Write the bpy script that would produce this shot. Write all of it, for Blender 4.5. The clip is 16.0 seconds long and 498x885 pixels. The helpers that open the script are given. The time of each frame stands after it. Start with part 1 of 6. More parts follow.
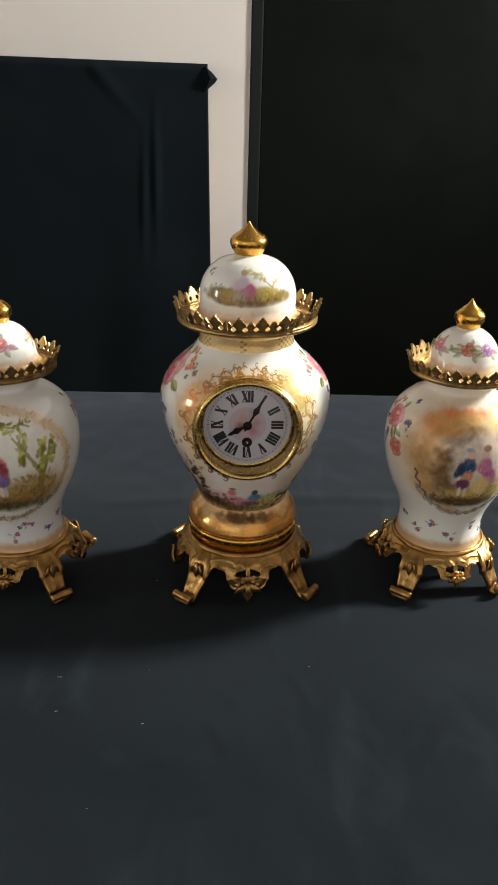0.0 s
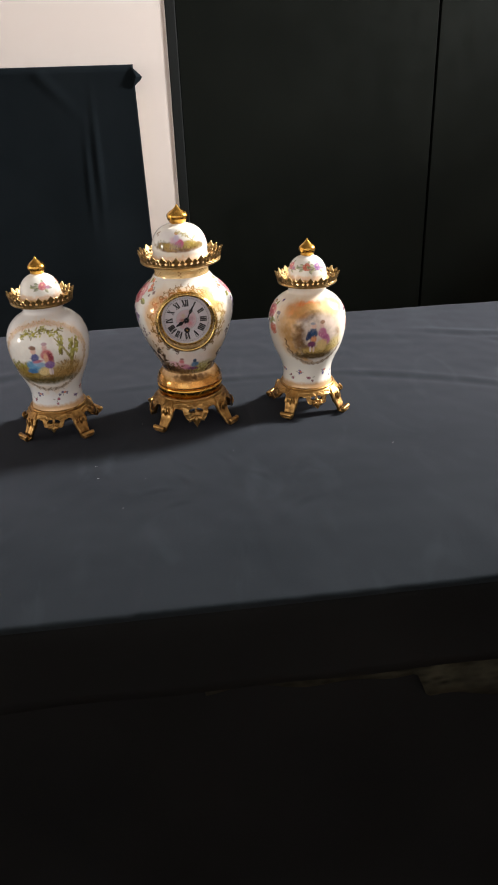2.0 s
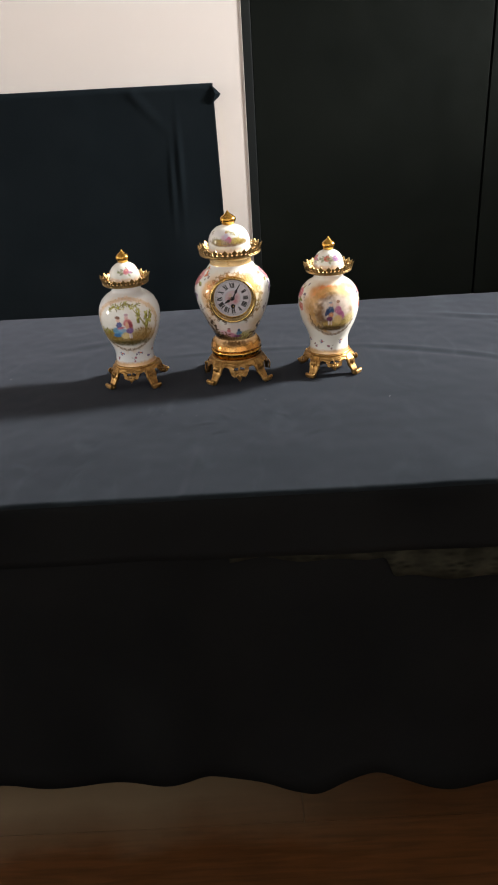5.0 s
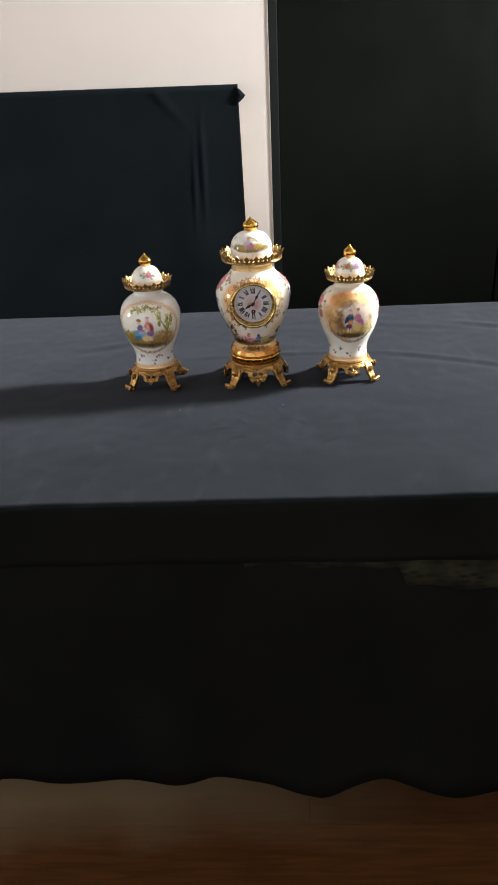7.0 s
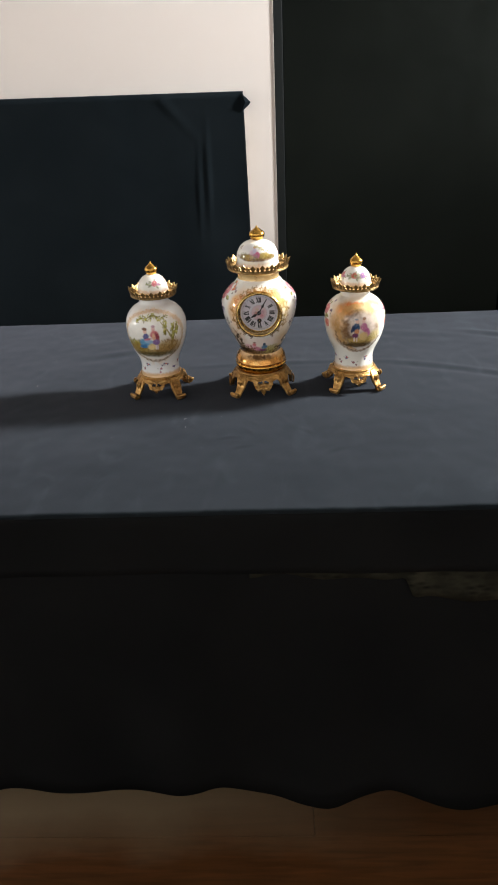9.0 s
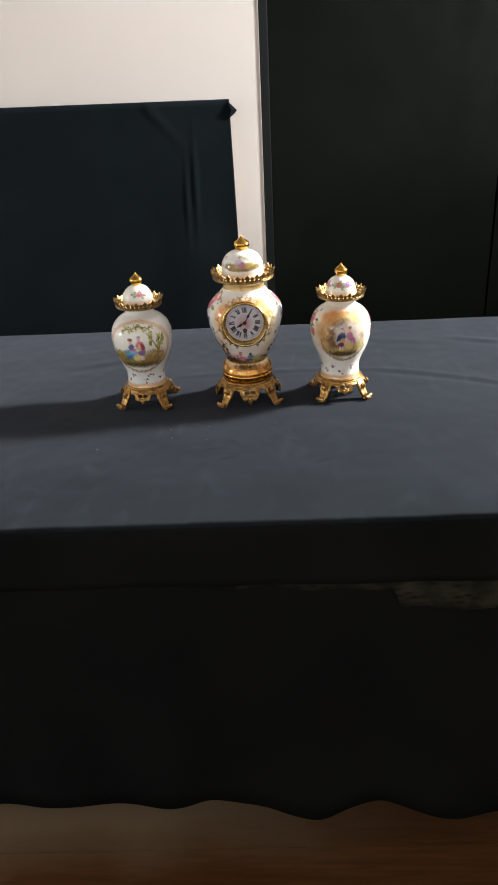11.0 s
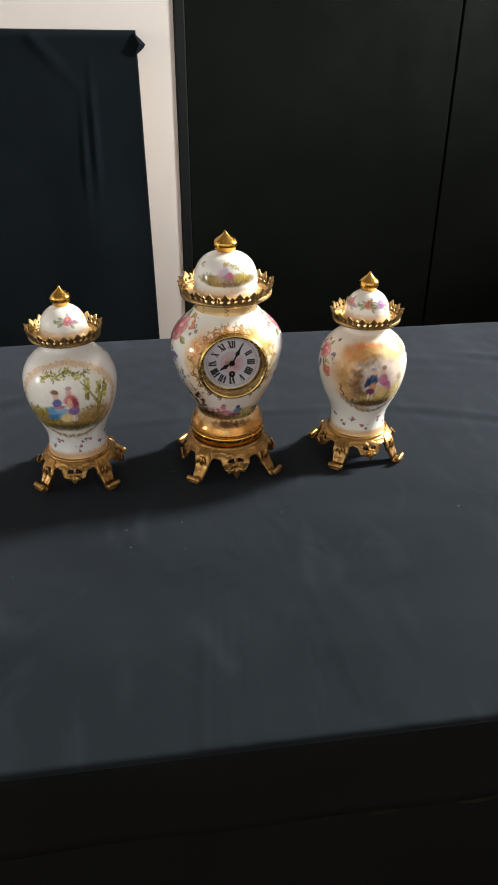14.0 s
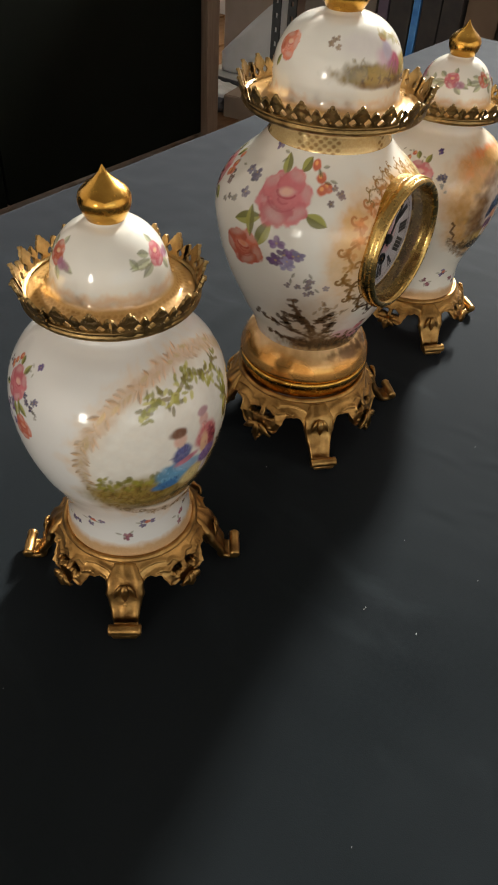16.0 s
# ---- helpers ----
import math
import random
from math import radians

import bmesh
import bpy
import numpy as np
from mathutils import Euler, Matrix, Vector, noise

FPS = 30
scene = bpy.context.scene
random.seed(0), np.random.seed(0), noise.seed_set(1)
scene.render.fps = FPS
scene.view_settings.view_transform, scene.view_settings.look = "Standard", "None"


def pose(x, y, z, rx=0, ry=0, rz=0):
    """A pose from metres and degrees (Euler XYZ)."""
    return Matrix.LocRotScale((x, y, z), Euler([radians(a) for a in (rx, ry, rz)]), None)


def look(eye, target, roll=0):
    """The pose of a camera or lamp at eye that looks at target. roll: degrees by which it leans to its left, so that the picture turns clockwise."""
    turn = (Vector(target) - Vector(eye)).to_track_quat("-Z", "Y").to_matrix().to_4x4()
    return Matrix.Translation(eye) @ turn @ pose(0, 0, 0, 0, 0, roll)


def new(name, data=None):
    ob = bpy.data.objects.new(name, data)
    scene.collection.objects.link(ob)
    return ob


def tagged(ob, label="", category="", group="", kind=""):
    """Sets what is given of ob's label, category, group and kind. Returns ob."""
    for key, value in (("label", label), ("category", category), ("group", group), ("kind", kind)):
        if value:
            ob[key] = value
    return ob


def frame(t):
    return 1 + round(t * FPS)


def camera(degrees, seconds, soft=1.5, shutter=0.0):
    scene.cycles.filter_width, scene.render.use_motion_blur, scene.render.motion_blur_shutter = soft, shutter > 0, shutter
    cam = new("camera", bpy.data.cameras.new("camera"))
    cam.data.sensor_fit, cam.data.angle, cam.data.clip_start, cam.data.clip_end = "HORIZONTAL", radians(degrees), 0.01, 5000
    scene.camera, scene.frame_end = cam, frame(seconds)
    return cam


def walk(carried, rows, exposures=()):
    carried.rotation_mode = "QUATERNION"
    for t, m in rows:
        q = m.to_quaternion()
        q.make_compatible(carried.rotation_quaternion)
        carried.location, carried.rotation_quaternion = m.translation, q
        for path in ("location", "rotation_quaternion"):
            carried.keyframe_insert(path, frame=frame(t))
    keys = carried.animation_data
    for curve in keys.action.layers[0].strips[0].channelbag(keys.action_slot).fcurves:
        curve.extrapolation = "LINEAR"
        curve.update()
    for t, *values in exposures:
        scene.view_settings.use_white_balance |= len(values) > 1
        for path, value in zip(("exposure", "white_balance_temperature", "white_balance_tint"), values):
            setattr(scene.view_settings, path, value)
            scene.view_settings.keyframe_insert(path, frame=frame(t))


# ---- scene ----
cam = camera(37.3, 16.0, soft=1.8)
PATH = [
    (0, (-0.02, -0.579, 1.144), (0.056, 1.235, 0.306), 1.6),
    (0.5, (-0.02, -0.775, 1.179), (0.08, 1.024, 0.31), 0.1),
    (1, (-0.026, -0.937, 1.21), (0.096, 0.85, 0.32), -1.4),
    (1.5, (-0.005, -0.984, 1.238), (0.152, 0.79, 0.329), -2.5),
    (2, (-0.024, -1.042, 1.228), (0.163, 0.727, 0.314), -2.3),
    (2.5, (-0.008, -1.19, 1.269), (0.151, 0.58, 0.352), -2.4),
    (3, (0.013, -1.324, 1.267), (0.107, 0.451, 0.349), -3.2),
    (3.5, (0.025, -1.352, 1.28), (0.081, 0.425, 0.364), -3.3),
    (4, (0.033, -1.364, 1.285), (0.054, 0.415, 0.372), -3.5),
    (6.5, (0.036, -1.364, 1.302), (-0.028, 0.417, 0.395), -3.0),
    (7, (0.032, -1.367, 1.306), (-0.037, 0.411, 0.393), -2.7),
    (7.5, (0.019, -1.369, 1.308), (-0.05, 0.408, 0.393), -2.4),
    (8, (0.022, -1.368, 1.311), (-0.048, 0.411, 0.399), -2.2),
    (8.5, (0.022, -1.365, 1.309), (-0.051, 0.415, 0.4), -2.3),
    (9, (0.027, -1.36, 1.313), (-0.049, 0.423, 0.41), -2.6),
    (9.5, (0.037, -1.36, 1.316), (-0.033, 0.426, 0.418), -2.7),
    (12, (0.037, -1.344, 1.321), (-0.012, 0.45, 0.44), -2.9),
    (12.5, (0.024, -1.323, 1.324), (-0.018, 0.481, 0.46), -3.0),
    (13, (-0.021, -1.223, 1.334), (0.001, 0.578, 0.464), -2.5),
    (13.5, (-0.083, -1.061, 1.331), (0.044, 0.715, 0.42), -1.4),
    (14, (-0.1, -0.866, 1.279), (0.156, 0.846, 0.277), 0.3),
    (14.5, (-0.12, -0.621, 1.247), (0.286, 0.981, 0.121), 1.4),
    (15, (-0.186, -0.487, 1.210), (0.374, 0.990, -0.014), 1.6),
    (15.3, (-0.276, -0.425, 1.157), (0.541, 0.920, -0.075), 3.0),
    (15.5, (-0.343, -0.364, 1.152), (0.608, 0.825, -0.145), 3.7),
    (15.7, (-0.382, -0.325, 1.149), (0.683, 0.737, -0.171), 4.0),
    (16, (-0.409, -0.243, 1.132), (0.803, 0.612, -0.208), 3.9),
]
EXPOSURES = [(0.0, -0.12, 6350, 5), (0.6, -0.02, 6350, 6), (1.2, 0.09, 6400, 12), (3.0, 0.30, 6350, 11), (6.5, 0.32, 6200, 8), (12.5, 0.33, 6100, 7), (13.5, 0.25, 6150, 7), (14.7, 0.18, 6500, 6), (15.4, 0.10, 6800, 6), (16.0, 0.12, 6750, 6)]
walk(cam, [(t, look(eye, target, roll)) for t, eye, target, roll in PATH], EXPOSURES)

# ---------------------------------------------------------------- light


def area(name, spot, target, w, h, watts, colour):
    lamp = bpy.data.lights.new(name, "AREA")
    lamp.shape, lamp.size, lamp.size_y, lamp.energy, lamp.color = "RECTANGLE", w, h, watts, colour
    ob = new(name, lamp)
    ob.matrix_world = look(spot, target)
    return ob


world = bpy.data.worlds.new("world")
scene.world = world
world.use_nodes = True
wn = world.node_tree.nodes
sky = wn.new("ShaderNodeTexSky")
sky.sky_type, sky.sun_disc, sky.sun_elevation, sky.sun_rotation = "NISHITA", False, radians(35), radians(80)
world.node_tree.links.new(sky.outputs[0], wn["Background"].inputs[0])
wn["Background"].inputs[1].default_value = 0.1

# daylight in the openings of the high right window and the left window; the third lamp is an added fill in the unseen
# front wall
area("window_light_right", (3.66, 0.86, 2.75), (0.0, 0.0, 0.90), 0.40, 0.8, 505, (1.0, 0.98, 0.95))
area("window_light_left", (-3.16, -0.55, 1.35), (0.0, -0.05, 0.9), 0.4, 0.62, 14, (1.0, 0.95, 0.88))
area("fill_light_front", (-1.60, -3.38, 1.62), (-0.2, 0.5, 0.9), 2.8, 1.6, 12, (1.0, 0.965, 0.93))


# ---------------------------------------------------------------- materials
def lin(r, g, b):
    return tuple((c / 255 / 12.92) if c <= 10 else ((c / 255 + 0.055) / 1.055) ** 2.4 for c in (r, g, b))


class Mat:
    """A principled material with a few helpers for its nodes."""

    def __init__(self, name, rough=0.5, metal=0.0, **more):
        self.m = bpy.data.materials.new(name)
        self.m.use_nodes = True
        self.t = self.m.node_tree
        self.b = self.t.nodes["Principled BSDF"]
        self.set("Roughness", rough)
        self.set("Metallic", metal)
        for k, v in more.items():
            self.set(k.replace("_", " "), v)

    def set(self, k, v):
        self.b.inputs[k].default_value = v

    def add(self, kind, **inp):
        n = self.t.nodes.new(kind)
        for k, v in inp.items():
            n.inputs[k].default_value = v
        return n

    def link(self, a, b):
        self.t.links.new(a, b)

    def coords(self, scale=(1, 1, 1)):
        c = self.add("ShaderNodeTexCoord")
        mp = self.add("ShaderNodeMapping")
        mp.inputs["Scale"].default_value = scale
        self.link(c.outputs["Object"], mp.inputs["Vector"])
        return mp.outputs["Vector"]

    def noise(self, scale, detail=4.0, stretch=(1, 1, 1), distortion=0.0):
        n = self.add("ShaderNodeTexNoise", Scale=scale, Detail=detail, Distortion=distortion)
        self.link(self.coords(stretch), n.inputs["Vector"])
        return n.outputs["Fac"]

    def ramp(self, fac, stops):
        r = self.add("ShaderNodeValToRGB")
        el = r.color_ramp.elements
        while len(el) < len(stops):
            el.new(0.5)
        for e, (p, c) in zip(el, stops):
            e.position, e.color = p, (*c[:3], 1)
        self.link(fac, r.inputs["Fac"])
        return r.outputs["Color"]

    def scalar(self, fac, lo, hi, a=0.3, b=0.7):
        r = self.add("ShaderNodeMapRange")
        r.inputs["From Min"].default_value, r.inputs["From Max"].default_value = a, b
        r.inputs["To Min"].default_value, r.inputs["To Max"].default_value = lo, hi
        self.link(fac, r.inputs["Value"])
        return r.outputs["Result"]

    def mix(self, fac, a, b, mode="MIX"):
        x = self.add("ShaderNodeMix")
        x.data_type, x.blend_type = "RGBA", mode
        for sock, v in ((x.inputs["Factor"], fac), (x.inputs["A"], a), (x.inputs["B"], b)):
            if isinstance(v, bpy.types.NodeSocket):
                self.link(v, sock)
            elif isinstance(v, tuple):
                sock.default_value = (*v[:3], 1)
            else:
                sock.default_value = v
        return [o for o in x.outputs if o.type == "RGBA"][0]

    def colour(self, sock):
        self.link(sock, self.b.inputs["Base Color"])
        return self

    def rough(self, sock):
        self.link(sock, self.b.inputs["Roughness"])
        return self

    def bump(self, height, strength, distance):
        n = self.add("ShaderNodeBump", Strength=strength, Distance=distance)
        self.link(height, n.inputs["Height"])
        self.link(n.outputs["Normal"], self.b.inputs["Normal"])
        return self


def make_porcelain():
    m = Mat("painted_porcelain", 0.12)
    m.set("Coat Weight", 0.35)
    m.set("Coat Roughness", 0.05)
    a = m.add("ShaderNodeAttribute")
    a.attribute_name = "paint"
    speck = m.noise(900, 2)
    gold = m.mix(m.scalar(speck, 0, 0.5), a.outputs["Color"], (0.55, 0.30, 0.07), "MULTIPLY")
    m.colour(m.mix(a.outputs["Alpha"], a.outputs["Color"], gold))
    m.link(m.scalar(a.outputs["Alpha"], 0.0, 0.92, 0.0, 1.0), m.b.inputs["Metallic"])
    m.link(m.scalar(a.outputs["Alpha"], 0.13, 0.21, 0.0, 1.0), m.b.inputs["Roughness"])
    m.link(m.scalar(a.outputs["Alpha"], 0.4, 0.0, 0.0, 0.6), m.b.inputs["Coat Weight"])
    m.bump(m.noise(160, 3), 0.05, 0.001)
    return m.m


def make_metal(name, light, dark, rough_lo, rough_hi, relief, grain=420):
    m = Mat(name, 0.3, 1.0)
    n = m.noise(90, 6)
    m.colour(m.ramp(n, [(0.30, dark), (0.62, light)]))
    m.rough(m.scalar(m.noise(240, 5), rough_lo, rough_hi))
    m.bump(m.noise(grain, 5), relief, 0.0012)
    return m.m


PORCELAIN = make_porcelain()
GILT = make_metal("gilt_bronze", (0.50, 0.290, 0.098), (0.210, 0.112, 0.036), 0.28, 0.46, 0.45, 190)
GILT_AGED = make_metal("aged_gilt_bronze", (0.37, 0.245, 0.100), (0.14, 0.088, 0.034), 0.28, 0.48, 0.4)
GOLD_LEAF = make_metal("burnished_gold", (0.74, 0.42, 0.09), (0.52, 0.26, 0.045), 0.16, 0.30, 0.06, 700)
BRASS = make_metal("polished_brass", (0.66, 0.45, 0.16), (0.52, 0.34, 0.11), 0.16, 0.32, 0.08, 700)
BLACK_STEEL = Mat("blued_steel", 0.35, 0.6, Base_Color=(0.01, 0.01, 0.012, 1)).m
NUMERAL_INK = Mat("black_enamel", 0.4, Base_Color=(0.012, 0.012, 0.014, 1)).m


def make_enamel():
    m = Mat("white_enamel", 0.2)
    m.set("Coat Weight", 0.3)
    a = m.add("ShaderNodeAttribute")
    a.attribute_name = "paint"
    m.colour(a.outputs["Color"])
    return m.m


ENAMEL = make_enamel()


def make_glass():
    m = bpy.data.materials.new("clear_glass")
    m.use_nodes = True
    t = m.node_tree
    t.nodes.clear()
    o = t.nodes.new("ShaderNodeOutputMaterial")
    mx = t.nodes.new("ShaderNodeMixShader")
    tr = t.nodes.new("ShaderNodeBsdfTransparent")
    gl = t.nodes.new("ShaderNodeBsdfGlossy")
    gl.inputs["Roughness"].default_value = 0.03
    fr = t.nodes.new("ShaderNodeFresnel")
    fr.inputs["IOR"].default_value = 1.45
    t.links.new(fr.outputs[0], mx.inputs[0])
    t.links.new(tr.outputs[0], mx.inputs[1])
    t.links.new(gl.outputs[0], mx.inputs[2])
    t.links.new(mx.outputs[0], o.inputs[0])
    return m


GLASS = make_glass()


def make_cloth(name, lo, hi, sheen=0.3, weave=0.25, spec=0.06, rough=0.9):
    m = Mat(name, rough)
    m.set("Sheen Weight", sheen)
    m.set("Sheen Roughness", 0.40)
    m.set("Sheen Tint", (0.82, 0.83, 1.0, 1))
    m.set("Specular IOR Level", spec)
    m.set("Specular Tint", (0.70, 0.86, 1.0, 1))
    big = m.noise(5, 6, (1, 1.6, 1), 0.4)
    fine = m.noise(420, 3)
    chalk = m.noise(16, 7, (1, 0.45, 1), 1.2)
    base = m.mix(m.scalar(fine, 0.0, 0.5), m.ramp(big, [(0.3, lo), (0.72, hi)]), hi)
    m.colour(m.mix(m.scalar(chalk, 0.0, 0.5, 0.56, 0.78), base, tuple(2.0 * c for c in hi)) if sheen > 0.05 else base)
    m.bump(m.noise(1500, 2), weave * 0.5, 0.0004)
    return m.m


TABLE_CLOTH = make_cloth("black_table_cloth", (0.0063, 0.0086, 0.0099), (0.0116, 0.0144, 0.0163), 0.14, spec=0.035, rough=0.8)
# for the skirt, and for the table cloth's front as a darker, shaded copy
SKIRT_AND_SHADED_CLOTH = make_cloth("black_skirt_and_shaded_cloth", (0.0053, 0.0055, 0.0055), (0.0096, 0.0097, 0.0094), 0.0, spec=0.03)
DRAPE_CLOTH = make_cloth("black_drape_cloth", (0.0040, 0.0060, 0.0074), (0.0074, 0.0100, 0.0118), 0.03)


def make_patterned():
    m = Mat("faded_patterned_fabric", 0.95)
    m.set("Specular IOR Level", 0.03)
    v = m.add("ShaderNodeTexVoronoi", Scale=46)
    m.link(m.coords((1, 1, 2.6)), v.inputs["Vector"])
    m.colour(m.mix(m.scalar(m.noise(30, 5), 0, 1), m.ramp(v.outputs["Distance"], [(0.1, (0.007, 0.0068, 0.0046)), (0.6, (0.034, 0.033, 0.023))]), (0.010, 0.0098, 0.007)))
    return m.m


PATTERNED = make_patterned()


def make_wall():
    m = Mat("cream_wall_paint", 0.85)
    m.colour(m.mix(m.scalar(m.noise(1.6, 5), 0, 1), (0.600, 0.540, 0.498), (0.640, 0.580, 0.536)))
    m.bump(m.noise(260, 4), 0.10, 0.001)
    return m.m


WALL = make_wall()


def make_partition():
    m = Mat("dark_painted_panel", 0.5)
    m.set("Specular IOR Level", 0.055)
    m.colour(m.mix(m.scalar(m.noise(2.2, 6), 0, 1), (0.0026, 0.0036, 0.0028), (0.0050, 0.0062, 0.0049)))
    m.rough(m.scalar(m.noise(14, 6), 0.42, 0.62))
    m.bump(m.noise(300, 3), 0.15, 0.001)
    return m.m


PARTITION = make_partition()
PARTITION_EDGE = Mat("dark_grey_edge_trim", 0.5, Specular_IOR_Level=0.2, Base_Color=(0.0050, 0.0066, 0.0064, 1)).m


def make_wood(name, a, b, rough, stretch=(1.2, 16, 16), dust_and_light=False, spec=0.5):
    m = Mat(name, rough)
    m.set("Specular IOR Level", spec)
    info = m.add("ShaderNodeObjectInfo")
    grain = m.noise(6, 8, stretch, 0.6)
    base = m.ramp(grain, [(0.3, a), (0.7, b)])
    base = m.mix(m.scalar(info.outputs["Random"], 0.0, 0.35, 0, 1), base, tuple(c * 0.5 for c in a))
    if dust_and_light:  # grey dust where nobody treads, under the table, faded rightwards for the light from the left
        geo = m.add("ShaderNodeNewGeometry")
        sep = m.add("ShaderNodeSeparateXYZ")
        m.link(geo.outputs["Position"], sep.inputs[0])
        wob = m.add("ShaderNodeMath")
        wob.operation = "ADD"
        m.link(sep.outputs["Y"], wob.inputs[0])
        nz = m.add("ShaderNodeTexNoise", Scale=5.0, Detail=5.0)
        m.link(geo.outputs["Position"], nz.inputs["Vector"])
        m.link(m.scalar(nz.outputs["Fac"], -0.025, 0.025), wob.inputs[1])
        thin = m.add("ShaderNodeMath")
        thin.operation = "MULTIPLY"
        m.link(m.scalar(wob.outputs[0], 0.0, 0.9, -0.50, -0.38), thin.inputs[0])
        # weaker towards the right: the falloff of the left-hand light, put into the colour
        m.link(m.scalar(sep.outputs["X"], 1.0, 0.12, -0.20, 0.30), thin.inputs[1])
        base = m.mix(thin.outputs[0], base, (0.190, 0.140, 0.084))
    m.colour(base)
    m.rough(m.scalar(m.noise(20, 5), rough - 0.08, rough + 0.12))
    m.bump(grain, 0.08, 0.001)
    return m.m


FLOOR_WOOD = make_wood("red_brown_floor_wood", (0.058, 0.0222, 0.0056), (0.105, 0.0405, 0.0112), 0.5, dust_and_light=True, spec=0.16)
JAMB_WOOD = make_wood("brown_door_wood", (0.15, 0.10, 0.072), (0.21, 0.150, 0.108), 0.5, (16, 16, 1.2))
TABLE_WOOD = make_wood("table_board", (0.25, 0.18, 0.11), (0.35, 0.26, 0.17), 0.6)


def make_plain(name, a, b, rough, scale=20, bump=0.1, **more):
    m = Mat(name, rough, **more)
    m.colour(m.mix(m.scalar(m.noise(scale, 5), 0, 1), a, b))
    m.bump(m.noise(scale * 12, 3), bump, 0.001)
    return m.m


WHITE_SHEET = make_plain("white_plastic_sheet", (0.40, 0.325, 0.26), (0.50, 0.42, 0.345), 0.7, 9)
CEILING = make_plain("grey_ceiling_paint", (0.26, 0.25, 0.24), (0.31, 0.30, 0.29), 0.9, 3)
GREY_STEEL = make_plain("grey_shelf_steel", (0.26, 0.26, 0.25), (0.36, 0.36, 0.345), 0.5, 12)
DARK_STEEL = make_plain("dark_shelf_steel", (0.03, 0.03, 0.03), (0.06, 0.06, 0.058), 0.5, 12)
CARDBOARD = make_plain("brown_cardboard", (0.17, 0.120, 0.085), (0.22, 0.160, 0.115), 0.85, 9)
PINK_CARD = make_plain("pinkish_cardboard", (0.40, 0.29, 0.22), (0.47, 0.35, 0.28), 0.85, 7)
WHITE_BOX = make_plain("white_card", (0.60, 0.57, 0.54), (0.70, 0.67, 0.64), 0.7, 6)
BLUE_PLASTIC = make_plain("blue_plastic_bag", (0.06, 0.24, 0.70), (0.14, 0.40, 0.85), 0.3, 25, 0.6)
BEIGE_CARD = make_plain("beige_card", (0.17, 0.145, 0.12), (0.23, 0.195, 0.165), 0.8, 8)
VIOLET_CARD = make_plain("violet_card", (0.10, 0.075, 0.115), (0.14, 0.11, 0.16), 0.8, 8)
DARK_PAPER = make_plain("dark_book_cloth", (0.03, 0.03, 0.035), (0.06, 0.055, 0.05), 0.7, 20)
LINT = Mat("white_lint", 0.9, Base_Color=(0.42, 0.42, 0.42, 1)).m


# ---------------------------------------------------------------- mesh helpers
def part(name, data, material, parent=None, label="", smooth=False):
    if isinstance(data, bmesh.types.BMesh):
        me = bpy.data.meshes.new(name)
        data.to_mesh(me)
        data.free()
    else:
        me = data
    if material is not None:
        me.materials.append(material)
    if smooth:
        me.shade_smooth()
    ob = new(name, me)
    ob.parent = parent
    if label:
        ob["label"] = label
    return ob


def thing(name, m, label, category, group="", kind=""):
    ob = new(name)
    ob.empty_display_size = 0.05
    ob.matrix_basis = m
    return tagged(ob, label, category, group, kind)


def box(bm, x0, x1, y0, y1, z0, z1, bevel=0.0):
    m = Matrix.Translation(((x0 + x1) / 2, (y0 + y1) / 2, (z0 + z1) / 2)) @ Matrix.Diagonal((x1 - x0, y1 - y0, z1 - z0, 1))
    made = bmesh.ops.create_cube(bm, size=1.0, matrix=m)
    if bevel:
        edges = list({e for v in made["verts"] for e in v.link_edges})
        bmesh.ops.bevel(bm, geom=edges, offset=bevel, segments=2, affect="EDGES", profile=0.6)
    return bm


def boxed(*args, bevel=0.0):
    return box(bmesh.new(), *args, bevel=bevel)


def spline(points, count):
    """Evenly spaced points on a smooth curve through the given ones."""
    p = np.array(points, float)
    q = np.vstack([2 * p[0] - p[1], p, 2 * p[-1] - p[-2]])
    t = np.linspace(0, 1, 24, endpoint=False)[:, None]
    out = []
    for i in range(len(p) - 1):
        a, b, c, d = q[i:i + 4]
        lim = np.linalg.norm(c - b)
        m0, m1 = (c - a) / 2, (d - b) / 2
        m0 = m0 * min(1, 1.2 * lim / max(np.linalg.norm(m0), 1e-9))
        m1 = m1 * min(1, 1.2 * lim / max(np.linalg.norm(m1), 1e-9))
        h = (2 * t ** 3 - 3 * t ** 2 + 1) * b + (t ** 3 - 2 * t ** 2 + t) * m0 + (3 * t ** 2 - 2 * t ** 3) * c + (t ** 3 - t ** 2) * m1
        out.append(h)
    out = np.vstack(out + [p[-1:]])
    s = np.concatenate([[0], np.cumsum(np.linalg.norm(np.diff(out, axis=0), axis=1))])
    u = np.linspace(0, s[-1], count)
    return np.stack([np.interp(u, s, out[:, k]) for k in range(out.shape[1])], 1), u


